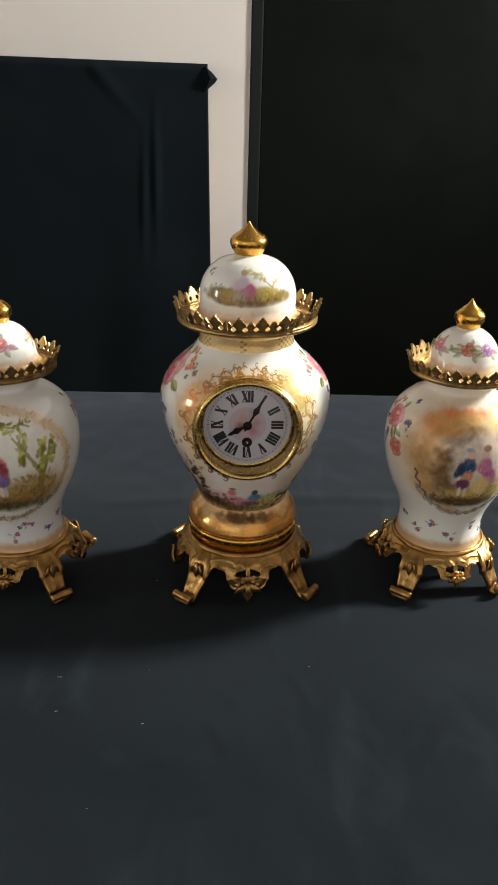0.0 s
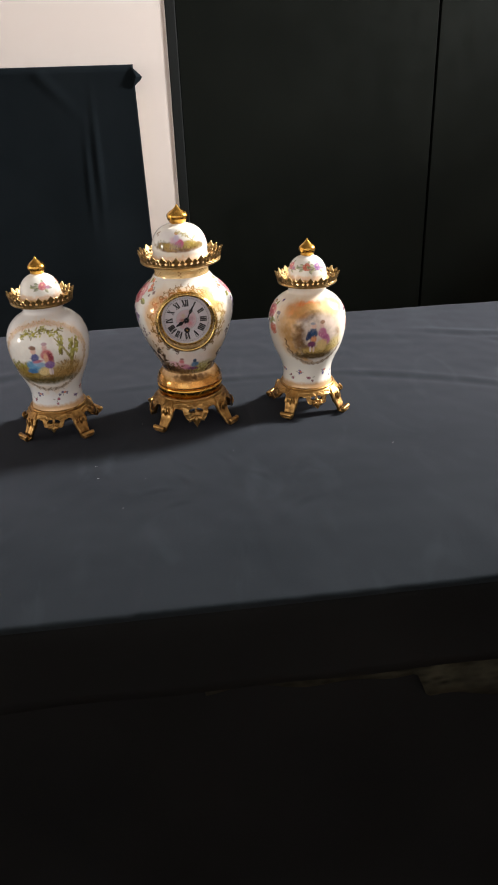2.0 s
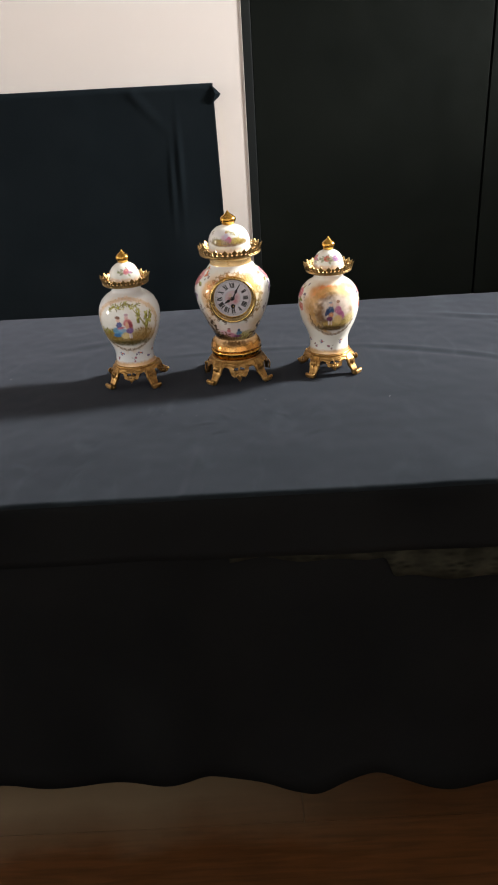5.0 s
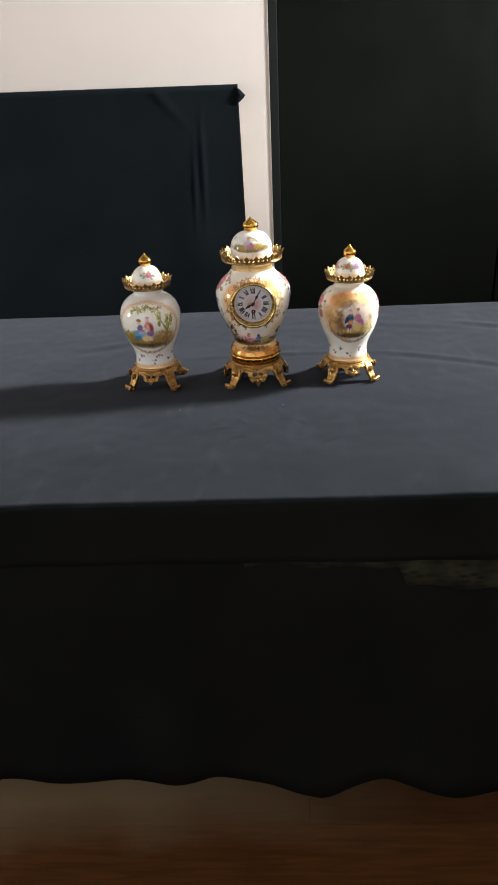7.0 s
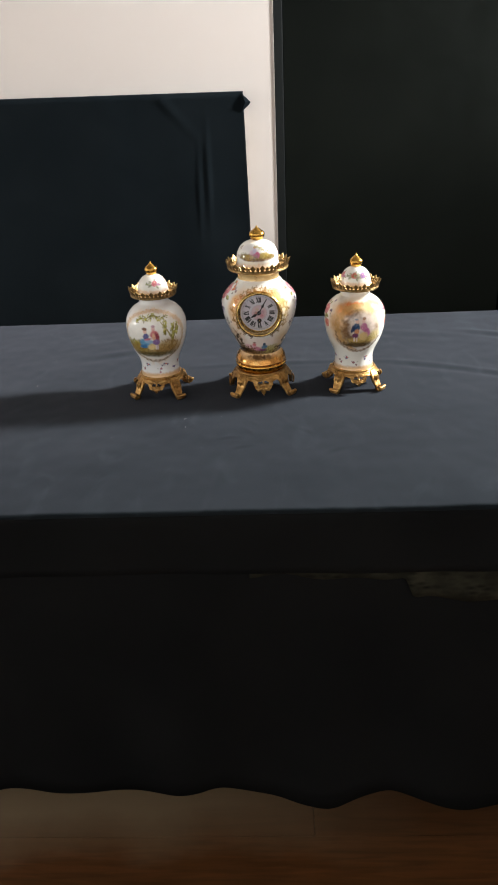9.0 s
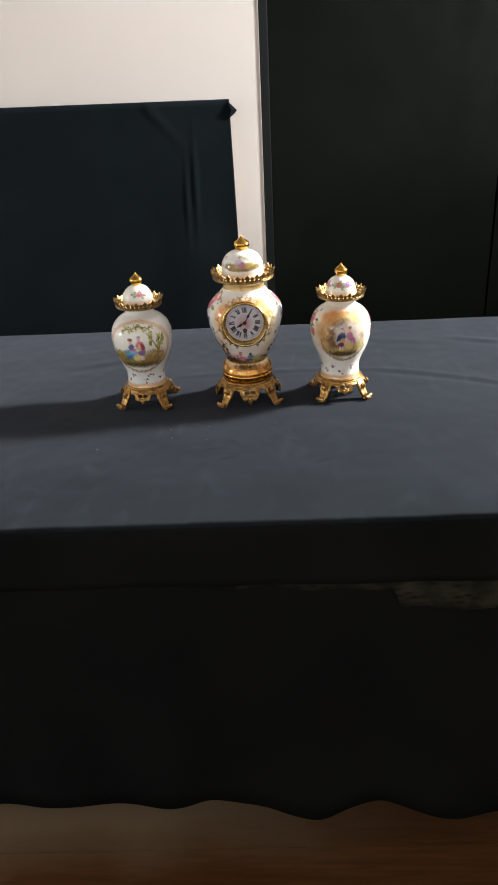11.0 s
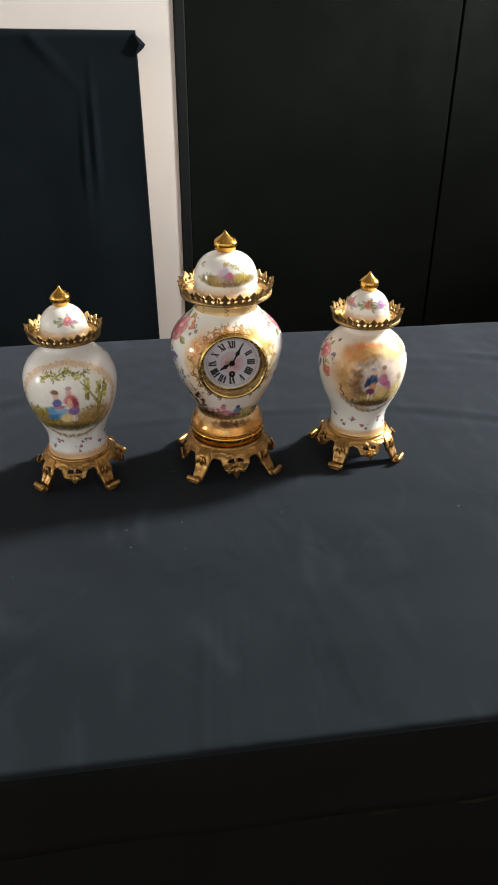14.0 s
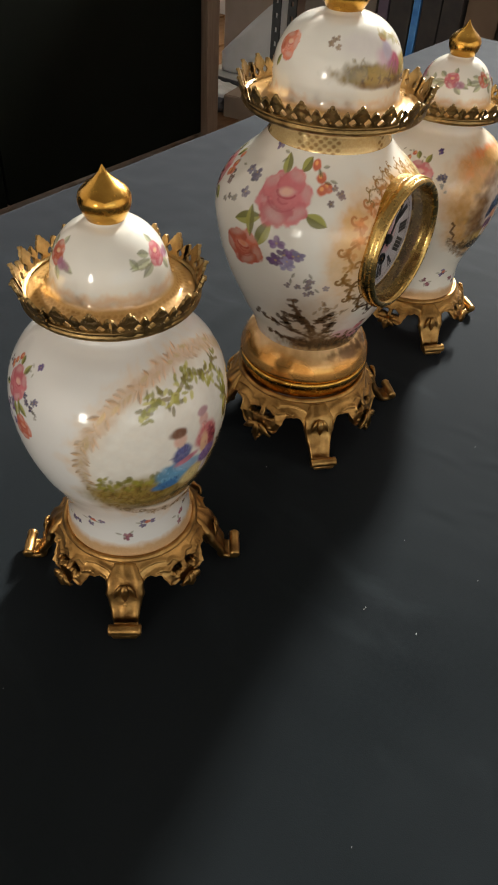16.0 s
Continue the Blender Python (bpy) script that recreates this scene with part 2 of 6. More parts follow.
def lathe_mesh(name, prof, segs, colours=None, keep=None):
    """A surface of revolution; angle 0 faces -y. colours: rows x segs x 4 for the paint attribute."""
    th = np.linspace(-np.pi, np.pi, segs, endpoint=False)
    n = len(prof)
    r, z = prof[:, :1], prof[:, 1:2]
    co = np.stack([r * np.sin(th), -r * np.cos(th), np.broadcast_to(z, (n, segs))], 2)
    i, j = np.meshgrid(np.arange(n - 1), np.arange(segs), indexing="ij")
    k = (j + 1) % segs
    quads = np.stack([i * segs + j, i * segs + k, (i + 1) * segs + k, (i + 1) * segs + j], 2)
    if keep is not None:
        quads = quads[keep(co[:-1])]
    me = bpy.data.meshes.new(name)
    me.from_pydata(co.reshape(-1, 3).tolist(), [], quads.reshape(-1, 4).tolist())
    if colours is not None:
        a = me.color_attributes.new("paint", "FLOAT_COLOR", "POINT")
        a.data.foreach_set("color", np.ascontiguousarray(colours, np.float32).ravel())
    me.shade_smooth()
    return me


def lathe(name, points, segs, material, parent, label="", rows=None):
    prof, _ = spline(points, rows or 10 * len(points))
    return part(name, lathe_mesh(name, prof, segs), material, parent, label)


def extrude_outline(bm, outline, place, depth):
    """A flat outline (x, y), given thickness; place(x, y, d) gives the point in space."""
    front = [bm.verts.new(place(x, y, depth / 2)) for x, y in outline]
    back = [bm.verts.new(place(x, y, -depth / 2)) for x, y in outline]
    bm.faces.new(front)
    bm.faces.new(back[::-1])
    n = len(outline)
    for i in range(n):
        j = (i + 1) % n
        bm.faces.new((front[j], front[i], back[i], back[j]))


def sweep(bm, path, half_widths, thick, across, relief=0.0):
    """A strap along a path (3D points), with its width along the vector across and a modelled face."""
    rings = []
    n = len(path)
    for i, p in enumerate(path):
        p = Vector(p)
        d = (Vector(path[min(i + 1, n - 1)]) - Vector(path[max(i - 1, 0)])).normalized()
        nrm = d.cross(across).normalized()
        w, t = half_widths[i], thick[i] / 2
        u = i / (n - 1)
        bead = relief * (0.55 + 0.45 * math.sin(u * 46)) * math.sin(math.pi * min(1, u * 1.15))
        edge = relief * 0.6 * math.sin(math.pi * u)
        leaf = 1 + 0.025 * math.sin(u * 40) * (1 - u)
        ring = [(-1, -0.4, 0), (-0.85, -1, 0), (0.85, -1, 0), (1, -0.4, 0), (1.0, 0.5, 0), (0.86, 1, edge), (0.62, 0.9, 0), (0.34, 0.8, bead * 0.4), (0.14, 1.0, bead), (-0.14, 1.0, bead), (-0.34, 0.8, bead * 0.4), (-0.62, 0.9, 0), (-0.86, 1, edge), (-1.0, 0.5, 0)]
        rings.append([bm.verts.new(p + across * (w * a * leaf) + nrm * (t * b + e)) for a, b, e in ring])
    for a, b in zip(rings, rings[1:]):
        for i in range(len(a)):
            j = (i + 1) % len(a)
            bm.faces.new((a[i], a[j], b[j], b[i]))
    bm.faces.new(rings[0][::-1])
    bm.faces.new(rings[-1])


def lobe(bm, centre, direction, length, width, thick, up):
    """A small pointed, swollen leaf."""
    d = Vector(direction).normalized()
    s = d.cross(Vector(up)).normalized()
    u = s.cross(d).normalized()
    c = Vector(centre)
    rows = []
    for k in range(5):
        f = k / 4
        w = width * (0.35 + 1.1 * math.sin(math.pi * min(1, f * 0.85 + 0.12))) * (1 - 0.75 * f ** 3) * 0.7
        p = c + d * (f * length) + u * (thick * 0.8 * math.sin(math.pi * f) - 0.3 * thick * f)
        rows.append([bm.verts.new(p + s * w * a + u * thick * b) for a, b in ((-1, 0), (-0.55, 0.6), (0, 0.35), (0.55, 0.6), (1, 0), (0, -0.6))])
    for a, b in zip(rows, rows[1:]):
        for i in range(6):
            bm.faces.new((a[i], a[(i + 1) % 6], b[(i + 1) % 6], b[i]))
    bm.faces.new(rows[0][::-1])
    bm.faces.new(rows[-1])


# ---------------------------------------------------------------- china painting
WHITE = np.array(lin(233, 230, 221))


class Glaze:
    """Paint laid on a turned piece: angles in degrees from its front, heights in metres, sizes in metres along the surface."""

    def __init__(self, prof, arc, segs, seed):
        self.prof, self.arc, self.segs = prof, arc, segs
        self.rng = np.random.RandomState(seed)
        self.th = np.linspace(-np.pi, np.pi, segs, endpoint=False)
        n = len(prof)
        self.col = np.ones((n, segs, 3)) * WHITE
        self.gild = np.zeros((n, segs))
        self.fields = {}
        tone = self.field(0.03, 1)[..., None]
        self.col *= 0.97 + 0.05 * tone

    def field(self, size, seed):
        """Smooth random values 0..1 over the whole piece, with features of the given size."""
        key = (size, seed)
        if key not in self.fields:
            rng = np.random.RandomState(seed * 7 + 3)
            total, weight = 0, 0
            for octave in range(3):
                s = size / 2 ** octave
                across = max(4, int(2 * np.pi * self.prof[:, 0].max() / s))
                tall = int(self.arc[-1] / s) + 3
                lat = rng.rand(tall, across)
                u = (self.th + np.pi) / (2 * np.pi) * across
                v = self.arc / s
                iu, iv = u.astype(int), v.astype(int)
                fu, fv = (u - iu), (v - iv)
                fu, fv = fu * fu * (3 - 2 * fu), (fv * fv * (3 - 2 * fv))[:, None]
                iu2 = (iu + 1) % across
                iu = iu % across
                a = lat[iv][:, iu] * (1 - fu) + lat[iv][:, iu2] * fu
                b = lat[iv + 1][:, iu] * (1 - fu) + lat[iv + 1][:, iu2] * fu
                total = total + (a * (1 - fv) + b * fv) / 2 ** octave
                weight += 1 / 2 ** octave
            self.fields[key] = np.clip((total / weight - 0.5) * 1.6 + 0.5, 0, 1)
        return self.fields[key]

    def patch(self, th, z, ext):
        order = np.argsort(self.prof[:, 1])
        v0 = np.interp(z, self.prof[order, 1], self.arc[order])
        r0 = np.interp(v0, self.arc, self.prof[:, 0])
        dv = self.arc - v0
        dx = (self.th - radians(th) + np.pi) % (2 * np.pi) - np.pi
        rows = np.nonzero(np.abs(dv) < ext)[0]
        cols = np.nonzero(np.abs(dx) * r0 < ext)[0]
        x = (dx[cols] * r0)[None, :] * np.ones((len(rows), 1))
        y = dv[rows][:, None] * np.ones((1, len(cols)))
        return np.ix_(rows, cols), x, y

    def lay(self, at, a, colour, gild=0.0):
        a = np.clip(a, 0, 1)
        c = np.array(colour)
        self.col[at] = self.col[at] * (1 - a[..., None]) + c * a[..., None]
        self.gild[at] = self.gild[at] * (1 - a) + gild * a

    def blob(self, th, z, rx, ry, colour, rot=0.0, edge=0.35, alpha=1.0, gild=0.0, rough=0.0, grain=0.006, dx=0.0, dy=0.0):
        ext = max(rx, ry) * (1.1 + edge / 2 + 1.1 * rough) + math.hypot(dx, dy)
        at, x, y = self.patch(th, z, ext)
        if x.size == 0:
            return
        x, y = x - dx, y - dy
        c, s = math.cos(radians(rot)), math.sin(radians(rot))
        d = np.hypot((x * c + y * s) / rx, (y * c - x * s) / ry)
        if rough:
            d = d + rough * (self.field(grain, 5)[at] - 0.5) * 2
        t = np.clip((1 + edge / 2 - d) / edge, 0, 1)
        depth = 1.0 if max(colour) < 0.55 else 0.25
        tone = 1 + depth * 0.36 * (self.field(0.0045, 17)[at] - 0.5)
        self.lay(at, alpha * t * t * (3 - 2 * t) * (0.82 + 0.3 * self.field(0.003, 23)[at]), np.array(colour) * tone[..., None], gild)

    def leaf(self, th, z, length, width, rot, colour, dx=0.0, dy=0.0, alpha=0.95):
        at, x, y = self.patch(th, z, length * 1.1 + math.hypot(dx, dy))
        if x.size == 0:
            return
        x, y = x - dx, y - dy
        c, s = math.cos(radians(rot)), math.sin(radians(rot))
        u, w = (x * c + y * s) / length, (y * c - x * s)
        inside = (u > 0) & (u < 1)
        half = width * np.sin(np.pi * np.clip(u, 0, 1)) ** 0.8
        a = np.clip((half - np.abs(w)) / 0.0006 + 0.3, 0, 1) * inside
        shade = (1.0 + 0.35 * np.sign(w))[..., None]
        self.lay(at, a * alpha, np.array(colour) * shade)
        vein = min(0.0006, 0.3 * width)
        self.lay(at, 0.45 * alpha * inside * np.clip(1 - np.abs(w) / vein, 0, 1), np.array(colour) * 0.5)

    def stroke(self, th, z, points, width, colour, alpha=0.9, gild=0.0, taper=0.6, rough=0.0):
        p = np.array(points)
        ext = np.abs(p).max() + 2 * width
        at, x, y = self.patch(th, z, ext)
        if x.size == 0:
            return
        best = np.full(x.shape, 9.0)
        n = len(p) - 1
        for i in range(n):
            a, b = p[i], p[i + 1]
            d = b - a
            t = np.clip(((x - a[0]) * d[0] + (y - a[1]) * d[1]) / max(d @ d, 1e-12), 0, 1)
            w = width * (1 - taper * (i + t) / n)
            best = np.minimum(best, np.hypot(x - a[0] - t * d[0], y - a[1] - t * d[1]) / w)
        if rough:
            best = best + rough * (self.field(0.003, 8)[at] - 0.5) * 2
        self.lay(at, alpha * np.clip((1.25 - best) / 0.5, 0, 1), colour, gild)

    def scroll(self, th, z, size, rot, colour, flip=1, gild=0.5, width=0.0011, dx=0.0, dy=0.0, turns=1.35):
        t = np.linspace(0, 1, 26)
        ang = t * turns * 2 * np.pi
        rad = size * (1 - 0.82 * t)
        x, y = rad * np.cos(ang) * flip, rad * np.sin(ang)
        c, s = math.cos(radians(rot)), math.sin(radians(rot))
        self.stroke(th, z, np.stack([x * c - y * s + dx, x * s + y * c + dy], 1), width, colour, gild=gild, taper=0.35)

    def rose(self, th, z, size, colour, heart, dx=0.0, dy=0.0):
        """A full-blown rose: uneven outer petals round a cup that opens upwards."""
        col = np.array(colour)
        rng = self.rng
        deep, pale = col * np.array((0.70, 0.40, 0.46)), col * 0.40 + 0.50 * WHITE
        start = 20 + rng.rand() * 40
        for k in (3, 0, 5, 2, 4, 1):
            a = start + k * 60 + rng.normal(0, 9)
            c, s = math.cos(radians(a)), math.sin(radians(a))
            reach = size * (0.50 + 0.14 * rng.rand())
            long, wide = size * (0.36 + 0.12 * rng.rand()), size * (0.46 + 0.12 * rng.rand())
            px, py = dx + reach * c, dy + reach * s
            self.blob(th, z, long * 1.04, wide * 1.04, deep * 1.25, rot=a, edge=0.3, rough=0.22, grain=0.005, alpha=0.8, dx=px - 0.03 * size, dy=py - 0.05 * size)
            self.blob(th, z, long, wide, col * (0.80 + 0.30 * rng.rand()), rot=a, edge=0.3, rough=0.22, grain=0.005, dx=px, dy=py)
            self.blob(th, z, long * 0.42, wide * 0.72, pale, rot=a + rng.normal(0, 14), edge=1.3, alpha=0.55, dx=px + long * 0.42 * c, dy=py + long * 0.42 * s + 0.05 * size)
        for k in range(3):
            self.stroke(th, z, [(dx + size * (0.30 + 0.12 * k) * math.cos(radians(d)), dy - size * 0.02 + size * (0.24 + 0.12 * k) * math.sin(radians(d))) for d in range(200 + 25 * (k % 2), 330 + 20 * (k % 2), 16)], size * 0.050, deep, alpha=0.42, taper=0.6, rough=0.5)
        self.blob(th, z, size * 0.44, size * 0.38, col * 0.92 + 0.04 * WHITE, rot=12, edge=0.45, rough=0.15, dx=dx + 0.03 * size, dy=dy)
        self.blob(th, z, size * 0.30, size * 0.14, pale, rot=8, edge=0.9, alpha=0.85, rough=0.2, dx=dx + 0.04 * size, dy=dy + size * 0.17)
        self.stroke(th, z, [(dx + size * (0.04 + 0.34 * math.cos(radians(d))), dy + size * (0.16 + 0.20 * math.sin(radians(d)))) for d in range(185, 360, 18)], size * 0.05, deep, alpha=0.75, taper=0.3, rough=0.3)
        self.blob(th, z, size * 0.24, size * 0.15, heart, rot=8, edge=1.1, alpha=0.85, dx=dx + 0.03 * size, dy=dy + size * 0.19)
        self.stroke(th, z, [(dx + size * (0.04 + 0.22 * math.cos(radians(d))), dy + size * (-0.02 + 0.22 * math.sin(radians(d)))) for d in range(205, 320, 18)], size * 0.04, deep, alpha=0.5, taper=0.3, rough=0.3)

    def posy(self, th, z, spread, count, colour, petal=0.0017, dx=0.0, dy=0.0):
        """A cluster of small five-petalled flowers."""
        for _ in range(count):
            px, py = dx + self.rng.normal(0, spread * 0.5), dy + self.rng.normal(0, spread * 0.45)
            f = 0.7 + 0.7 * self.rng.rand()
            for k in range(5):
                a = k * 1.2566 + self.rng.rand()
                self.blob(th, z, petal, petal * 0.75, np.array(colour) * f * 0.85, rot=math.degrees(a), edge=0.5, alpha=0.9, dx=px + petal * 1.1 * math.cos(a), dy=py + petal * 1.1 * math.sin(a))
            self.blob(th, z, petal * 0.35, petal * 0.35, lin(186, 156, 90), edge=0.8, alpha=0.6, dx=px, dy=py)

    def band(self, z0, z1, colour, soft=0.003, alpha=1.0, gild=0.0, rough=0.0):
        z = self.prof[:, 1][:, None] * np.ones((1, self.segs))
        if rough:
            z = z + rough * (self.field(0.006, 11) - 0.5) * 2
        a = np.clip((z - z0) / soft + 0.5, 0, 1) * np.clip((z1 - z) / soft + 0.5, 0, 1)
        self.lay(np.ix_(range(len(self.prof)), range(self.segs)), alpha * a, colour, gild)

    def rgba(self):
        return np.concatenate([np.clip(self.col, 0.002, 0.92), self.gild[..., None]], 2)


LEAF = lin(140, 140, 70)
PINK = lin(212, 122, 130)
CORAL = lin(206, 112, 86)
PEACH = lin(226, 174, 132)



def garland(g, centre, z, rx, ry, a0, a1, colour, count, gild=0.4, size=0.0035, leafy=0.48, cloud=0.5):
    """A border of feathery leaf scrolls along an ellipse, angles counted from its right-hand side."""
    for k in range(count):
        a = radians(a0 + (a1 - a0) * (k + 0.5) / count)
        along = math.degrees(math.atan2(ry * math.cos(a), -rx * math.sin(a)))
        g.blob(centre, z, size * 1.9, size * 1.0, np.array(colour) * 0.65 + 0.35 * WHITE, rot=along, edge=1.1, alpha=cloud, gild=gild, rough=0.45, grain=0.003, dx=rx * math.cos(a), dy=ry * math.sin(a))
    for k in range(count):
        a = radians(a0 + (a1 - a0) * (k + 0.5 + g.rng.normal(0, 0.15)) / count)
        jig = 1 + g.rng.normal(0, 0.016)
        x, y = rx * math.cos(a) * jig, ry * math.sin(a) * jig
        along = math.degrees(math.atan2(ry * math.cos(a), -rx * math.sin(a)))
        c = np.array(colour) * ((0.7 + 0.45 * g.rng.rand()) if leafy > 0.2 else (0.9 + 0.2 * g.rng.rand()))
        if k % 2 == 0 or leafy < 0.2:
            g.scroll(centre, z, size * (0.7 + 0.5 * g.rng.rand()), along + g.rng.normal(0, 30), c * 0.85, flip=1 if k % 4 else -1, gild=gild * 0.6, width=size * 0.24, dx=x, dy=y, turns=0.9)
        for side in (-1, 1, -1, 1):
            g.leaf(centre, z, size * (1.1 + 0.8 * g.rng.rand()), size * 0.34, along + side * (22 + 30 * g.rng.rand()), c * (0.75 + 0.45 * g.rng.rand()), dx=x + g.rng.normal(0, size * 0.45), dy=y + g.rng.normal(0, size * 0.35), alpha=leafy)


def scrub(g, th, z, rx, ry, colour, count, size=0.003, lean=90, spread=60, alpha=0.7, dx=0.0, dy=0.0):
    """Small brush dabs of foliage, scattered over an ellipse."""
    for _ in range(count):
        a, r = g.rng.rand() * 6.283, math.sqrt(g.rng.rand())
        g.leaf(th, z, size * (0.7 + 0.7 * g.rng.rand()), size * 0.26, lean + g.rng.normal(0, spread), np.array(colour) * (0.65 + 0.65 * g.rng.rand()), dx=dx + rx * r * math.cos(a), dy=dy + ry * r * math.sin(a), alpha=alpha)


def bouquet(g, th, z, s=1.0, side=1):
    """A large rose with buds, leaves and violets."""
    for a, l, dx, dy in ((110, 0.016, -0.005, 0.013), (205, 0.020, -0.009, -0.015), (250, 0.020, -0.003, -0.016), (-25, 0.014, 0.016, -0.008), (60, 0.012, 0.006, 0.018)):
        g.leaf(th, z, l * s, 0.0042 * s, a if side > 0 else 180 - a, LEAF, dx=dx * s * side, dy=dy * s)
    g.posy(th, z, 0.0120 * s, 5, lin(96, 90, 116), petal=0.0019 * s, dx=-0.030 * s * side, dy=0.001 * s)
    g.rose(th, z, 0.0185 * s, PINK, lin(236, 190, 170))
    g.rose(th, z, 0.0135 * s, CORAL, lin(222, 140, 100), dx=-0.020 * s * side, dy=-0.040 * s)
    g.leaf(th, z, 0.02 * s, 0.003 * s, 100, LEAF, dx=-0.014 * s * side, dy=-0.030 * s)
    for dx, dy in ((0.022, 0.016), (0.027, 0.010), (0.017, 0.024), (0.024, 0.008)):
        g.blob(th, z, 0.0036 * s, 0.0036 * s, CORAL, edge=0.5, rough=0.2, dx=dx * s * side, dy=dy * s)
        g.blob(th, z, 0.0014 * s, 0.0014 * s, lin(250, 190, 120), edge=0.8, alpha=0.7, dx=(dx - 0.0008) * s * side, dy=(dy + 0.001) * s)
    g.posy(th, z, 0.0060 * s, 4, lin(150, 148, 140), petal=0.0011 * s, dx=-0.037 * s * side, dy=-0.014 * s)
    g.posy(th, z, 0.0135 * s, 5, lin(122, 92, 140), petal=0.0024 * s, dx=0.006 * s * side, dy=-0.033 * s)
    g.posy(th, z, 0.0060 * s, 4, lin(150, 142, 176), petal=0.0019 * s, dx=0.013 * s * side, dy=-0.040 * s)
    g.posy(th, z, 0.0060 * s, 5, lin(140, 120, 120), petal=0.0012 * s, dx=0.034 * s * side, dy=0.006 * s)
    for x, y in ((0.012, -0.052), (0.014, -0.047), (0.021, -0.050), (0.023, -0.054), (0.026, -0.058), (0.022, -0.046)):
        g.leaf(th, z, 0.0052 * s, 0.0010 * s, 285 + g.rng.normal(0, 25), lin(132, 128, 112), dx=x * s * side, dy=y * s, alpha=0.7)
    g.posy(th, z, 0.003 * s, 2, lin(92, 74, 124), petal=0.0022 * s, dx=-0.024 * s * side, dy=0.032 * s)
    for k in range(7):
        g.leaf(th, z, 0.006 * s, 0.0013 * s, g.rng.rand() * 360, lin(110, 110, 70), dx=(g.rng.rand() - 0.35) * 0.06 * s * side, dy=0.012 * s + g.rng.rand() * 0.016 * s, alpha=0.6)


def dark_tree(g, th, z, s):
    """A dark brown leaning trunk on a mound, with knotted leafy branches."""
    g.blob(th, z, 0.024 * s, 0.0060 * s, lin(112, 80, 46), edge=1.1, alpha=0.75, rough=0.35, grain=0.004, dx=0.004 * s, dy=-0.0090 * s)
    g.blob(th, z, 0.015 * s, 0.0048 * s, lin(62, 44, 28), edge=0.9, alpha=0.9, rough=0.4, grain=0.004, dx=0.006 * s, dy=-0.0075 * s)
    g.blob(th, z, 0.0065 * s, 0.0085 * s, lin(92, 66, 40), rot=25, edge=1.0, alpha=0.75, rough=0.4, grain=0.004, dx=0.003 * s, dy=-0.001 * s)

    def twig(x, y, ang, length, width):
        n = 7
        pts = [(x, y)]
        for i in range(n):
            ang += g.rng.normal(0, 0.16)
            pts.append((pts[-1][0] + length / n * math.cos(ang), pts[-1][1] + length / n * math.sin(ang)))
        g.stroke(th, z, pts, width, lin(110, 82, 56), alpha=0.85, taper=0.6, rough=0.3)
        for k, (px, py) in enumerate(pts[2:]):
            for _ in range(2):
                g.blob(th, z, 0.0022 * s, 0.0013 * s, np.array(lin(86, 62, 40)) * (0.6 + 0.8 * g.rng.rand()), rot=g.rng.rand() * 180, edge=0.7, alpha=0.85, rough=0.3, grain=0.002, dx=px + g.rng.normal(0, 0.0014 * s), dy=py + g.rng.normal(0, 0.0014 * s))
    for x, y, ang, l in ((-0.004, -0.008, 3.02, 0.026), (0.000, -0.001, 2.75, 0.036), (0.000, 0.002, 2.35, 0.022), (0.001, 0.004, 1.78, 0.034), (0.004, 0.003, 0.95, 0.015)):
        twig(x * s, y * s, ang, l * s, 0.0012 * s)
    for x, y, ang, l in ((-0.012, 0.009, 2.2, 0.010), (-0.004, 0.018, 2.5, 0.009), (0.000, 0.016, 0.9, 0.009)):
        twig(x * s, y * s, ang, l * s, 0.0009 * s)


def acanthus(g, z, spots, size, first, last, gild, width=0.0011, th=0, alpha=0.8):
    """A running border of curled leaves: spots along it, the colour going from first to last."""
    n = len(spots)
    for k in range(n - 1):
        (x0, y0), (x1, y1) = spots[k], spots[k + 1]
        f = k / max(1, n - 2)
        c = np.array(first) * (1 - f) + np.array(last) * f
        along = math.degrees(math.atan2(y1 - y0, x1 - x0))
        side = 1 if k % 2 else -1
        xm, ym = (x0 + x1) / 2, (y0 + y1) / 2
        bend = radians(along + 90 * side)
        mid = (xm + 0.35 * size * math.cos(bend), ym + 0.35 * size * math.sin(bend))
        line, _ = spline([(x0, y0), mid, (x1, y1)], 10)
        g.stroke(th, z, line, width, c * 0.85, gild=gild, taper=0.3, rough=0.2)
        g.scroll(th, z, size * 0.55, along + 60 * side, c * 0.8, flip=side, gild=gild, width=width * 0.9, dx=mid[0] + 0.45 * size * math.cos(bend), dy=mid[1] + 0.45 * size * math.sin(bend), turns=0.85)
        for j, (turn, reach) in enumerate(((35, 1.0), (75, 0.85), (-30, 0.8), (115, 0.7), (-65, 0.6))):
            a = along + side * turn
            g.blob(th, z, size * 0.42 * reach, size * 0.15, c * (0.8 + 0.45 * g.rng.rand()), rot=a + g.rng.normal(0, 10), edge=0.6, alpha=alpha * (0.55 + 0.45 * g.rng.rand()), rough=0.3, grain=0.003, gild=gild,
                   dx=xm + size * 0.45 * reach * math.cos(radians(a)), dy=ym + size * 0.45 * reach * math.sin(radians(a)))


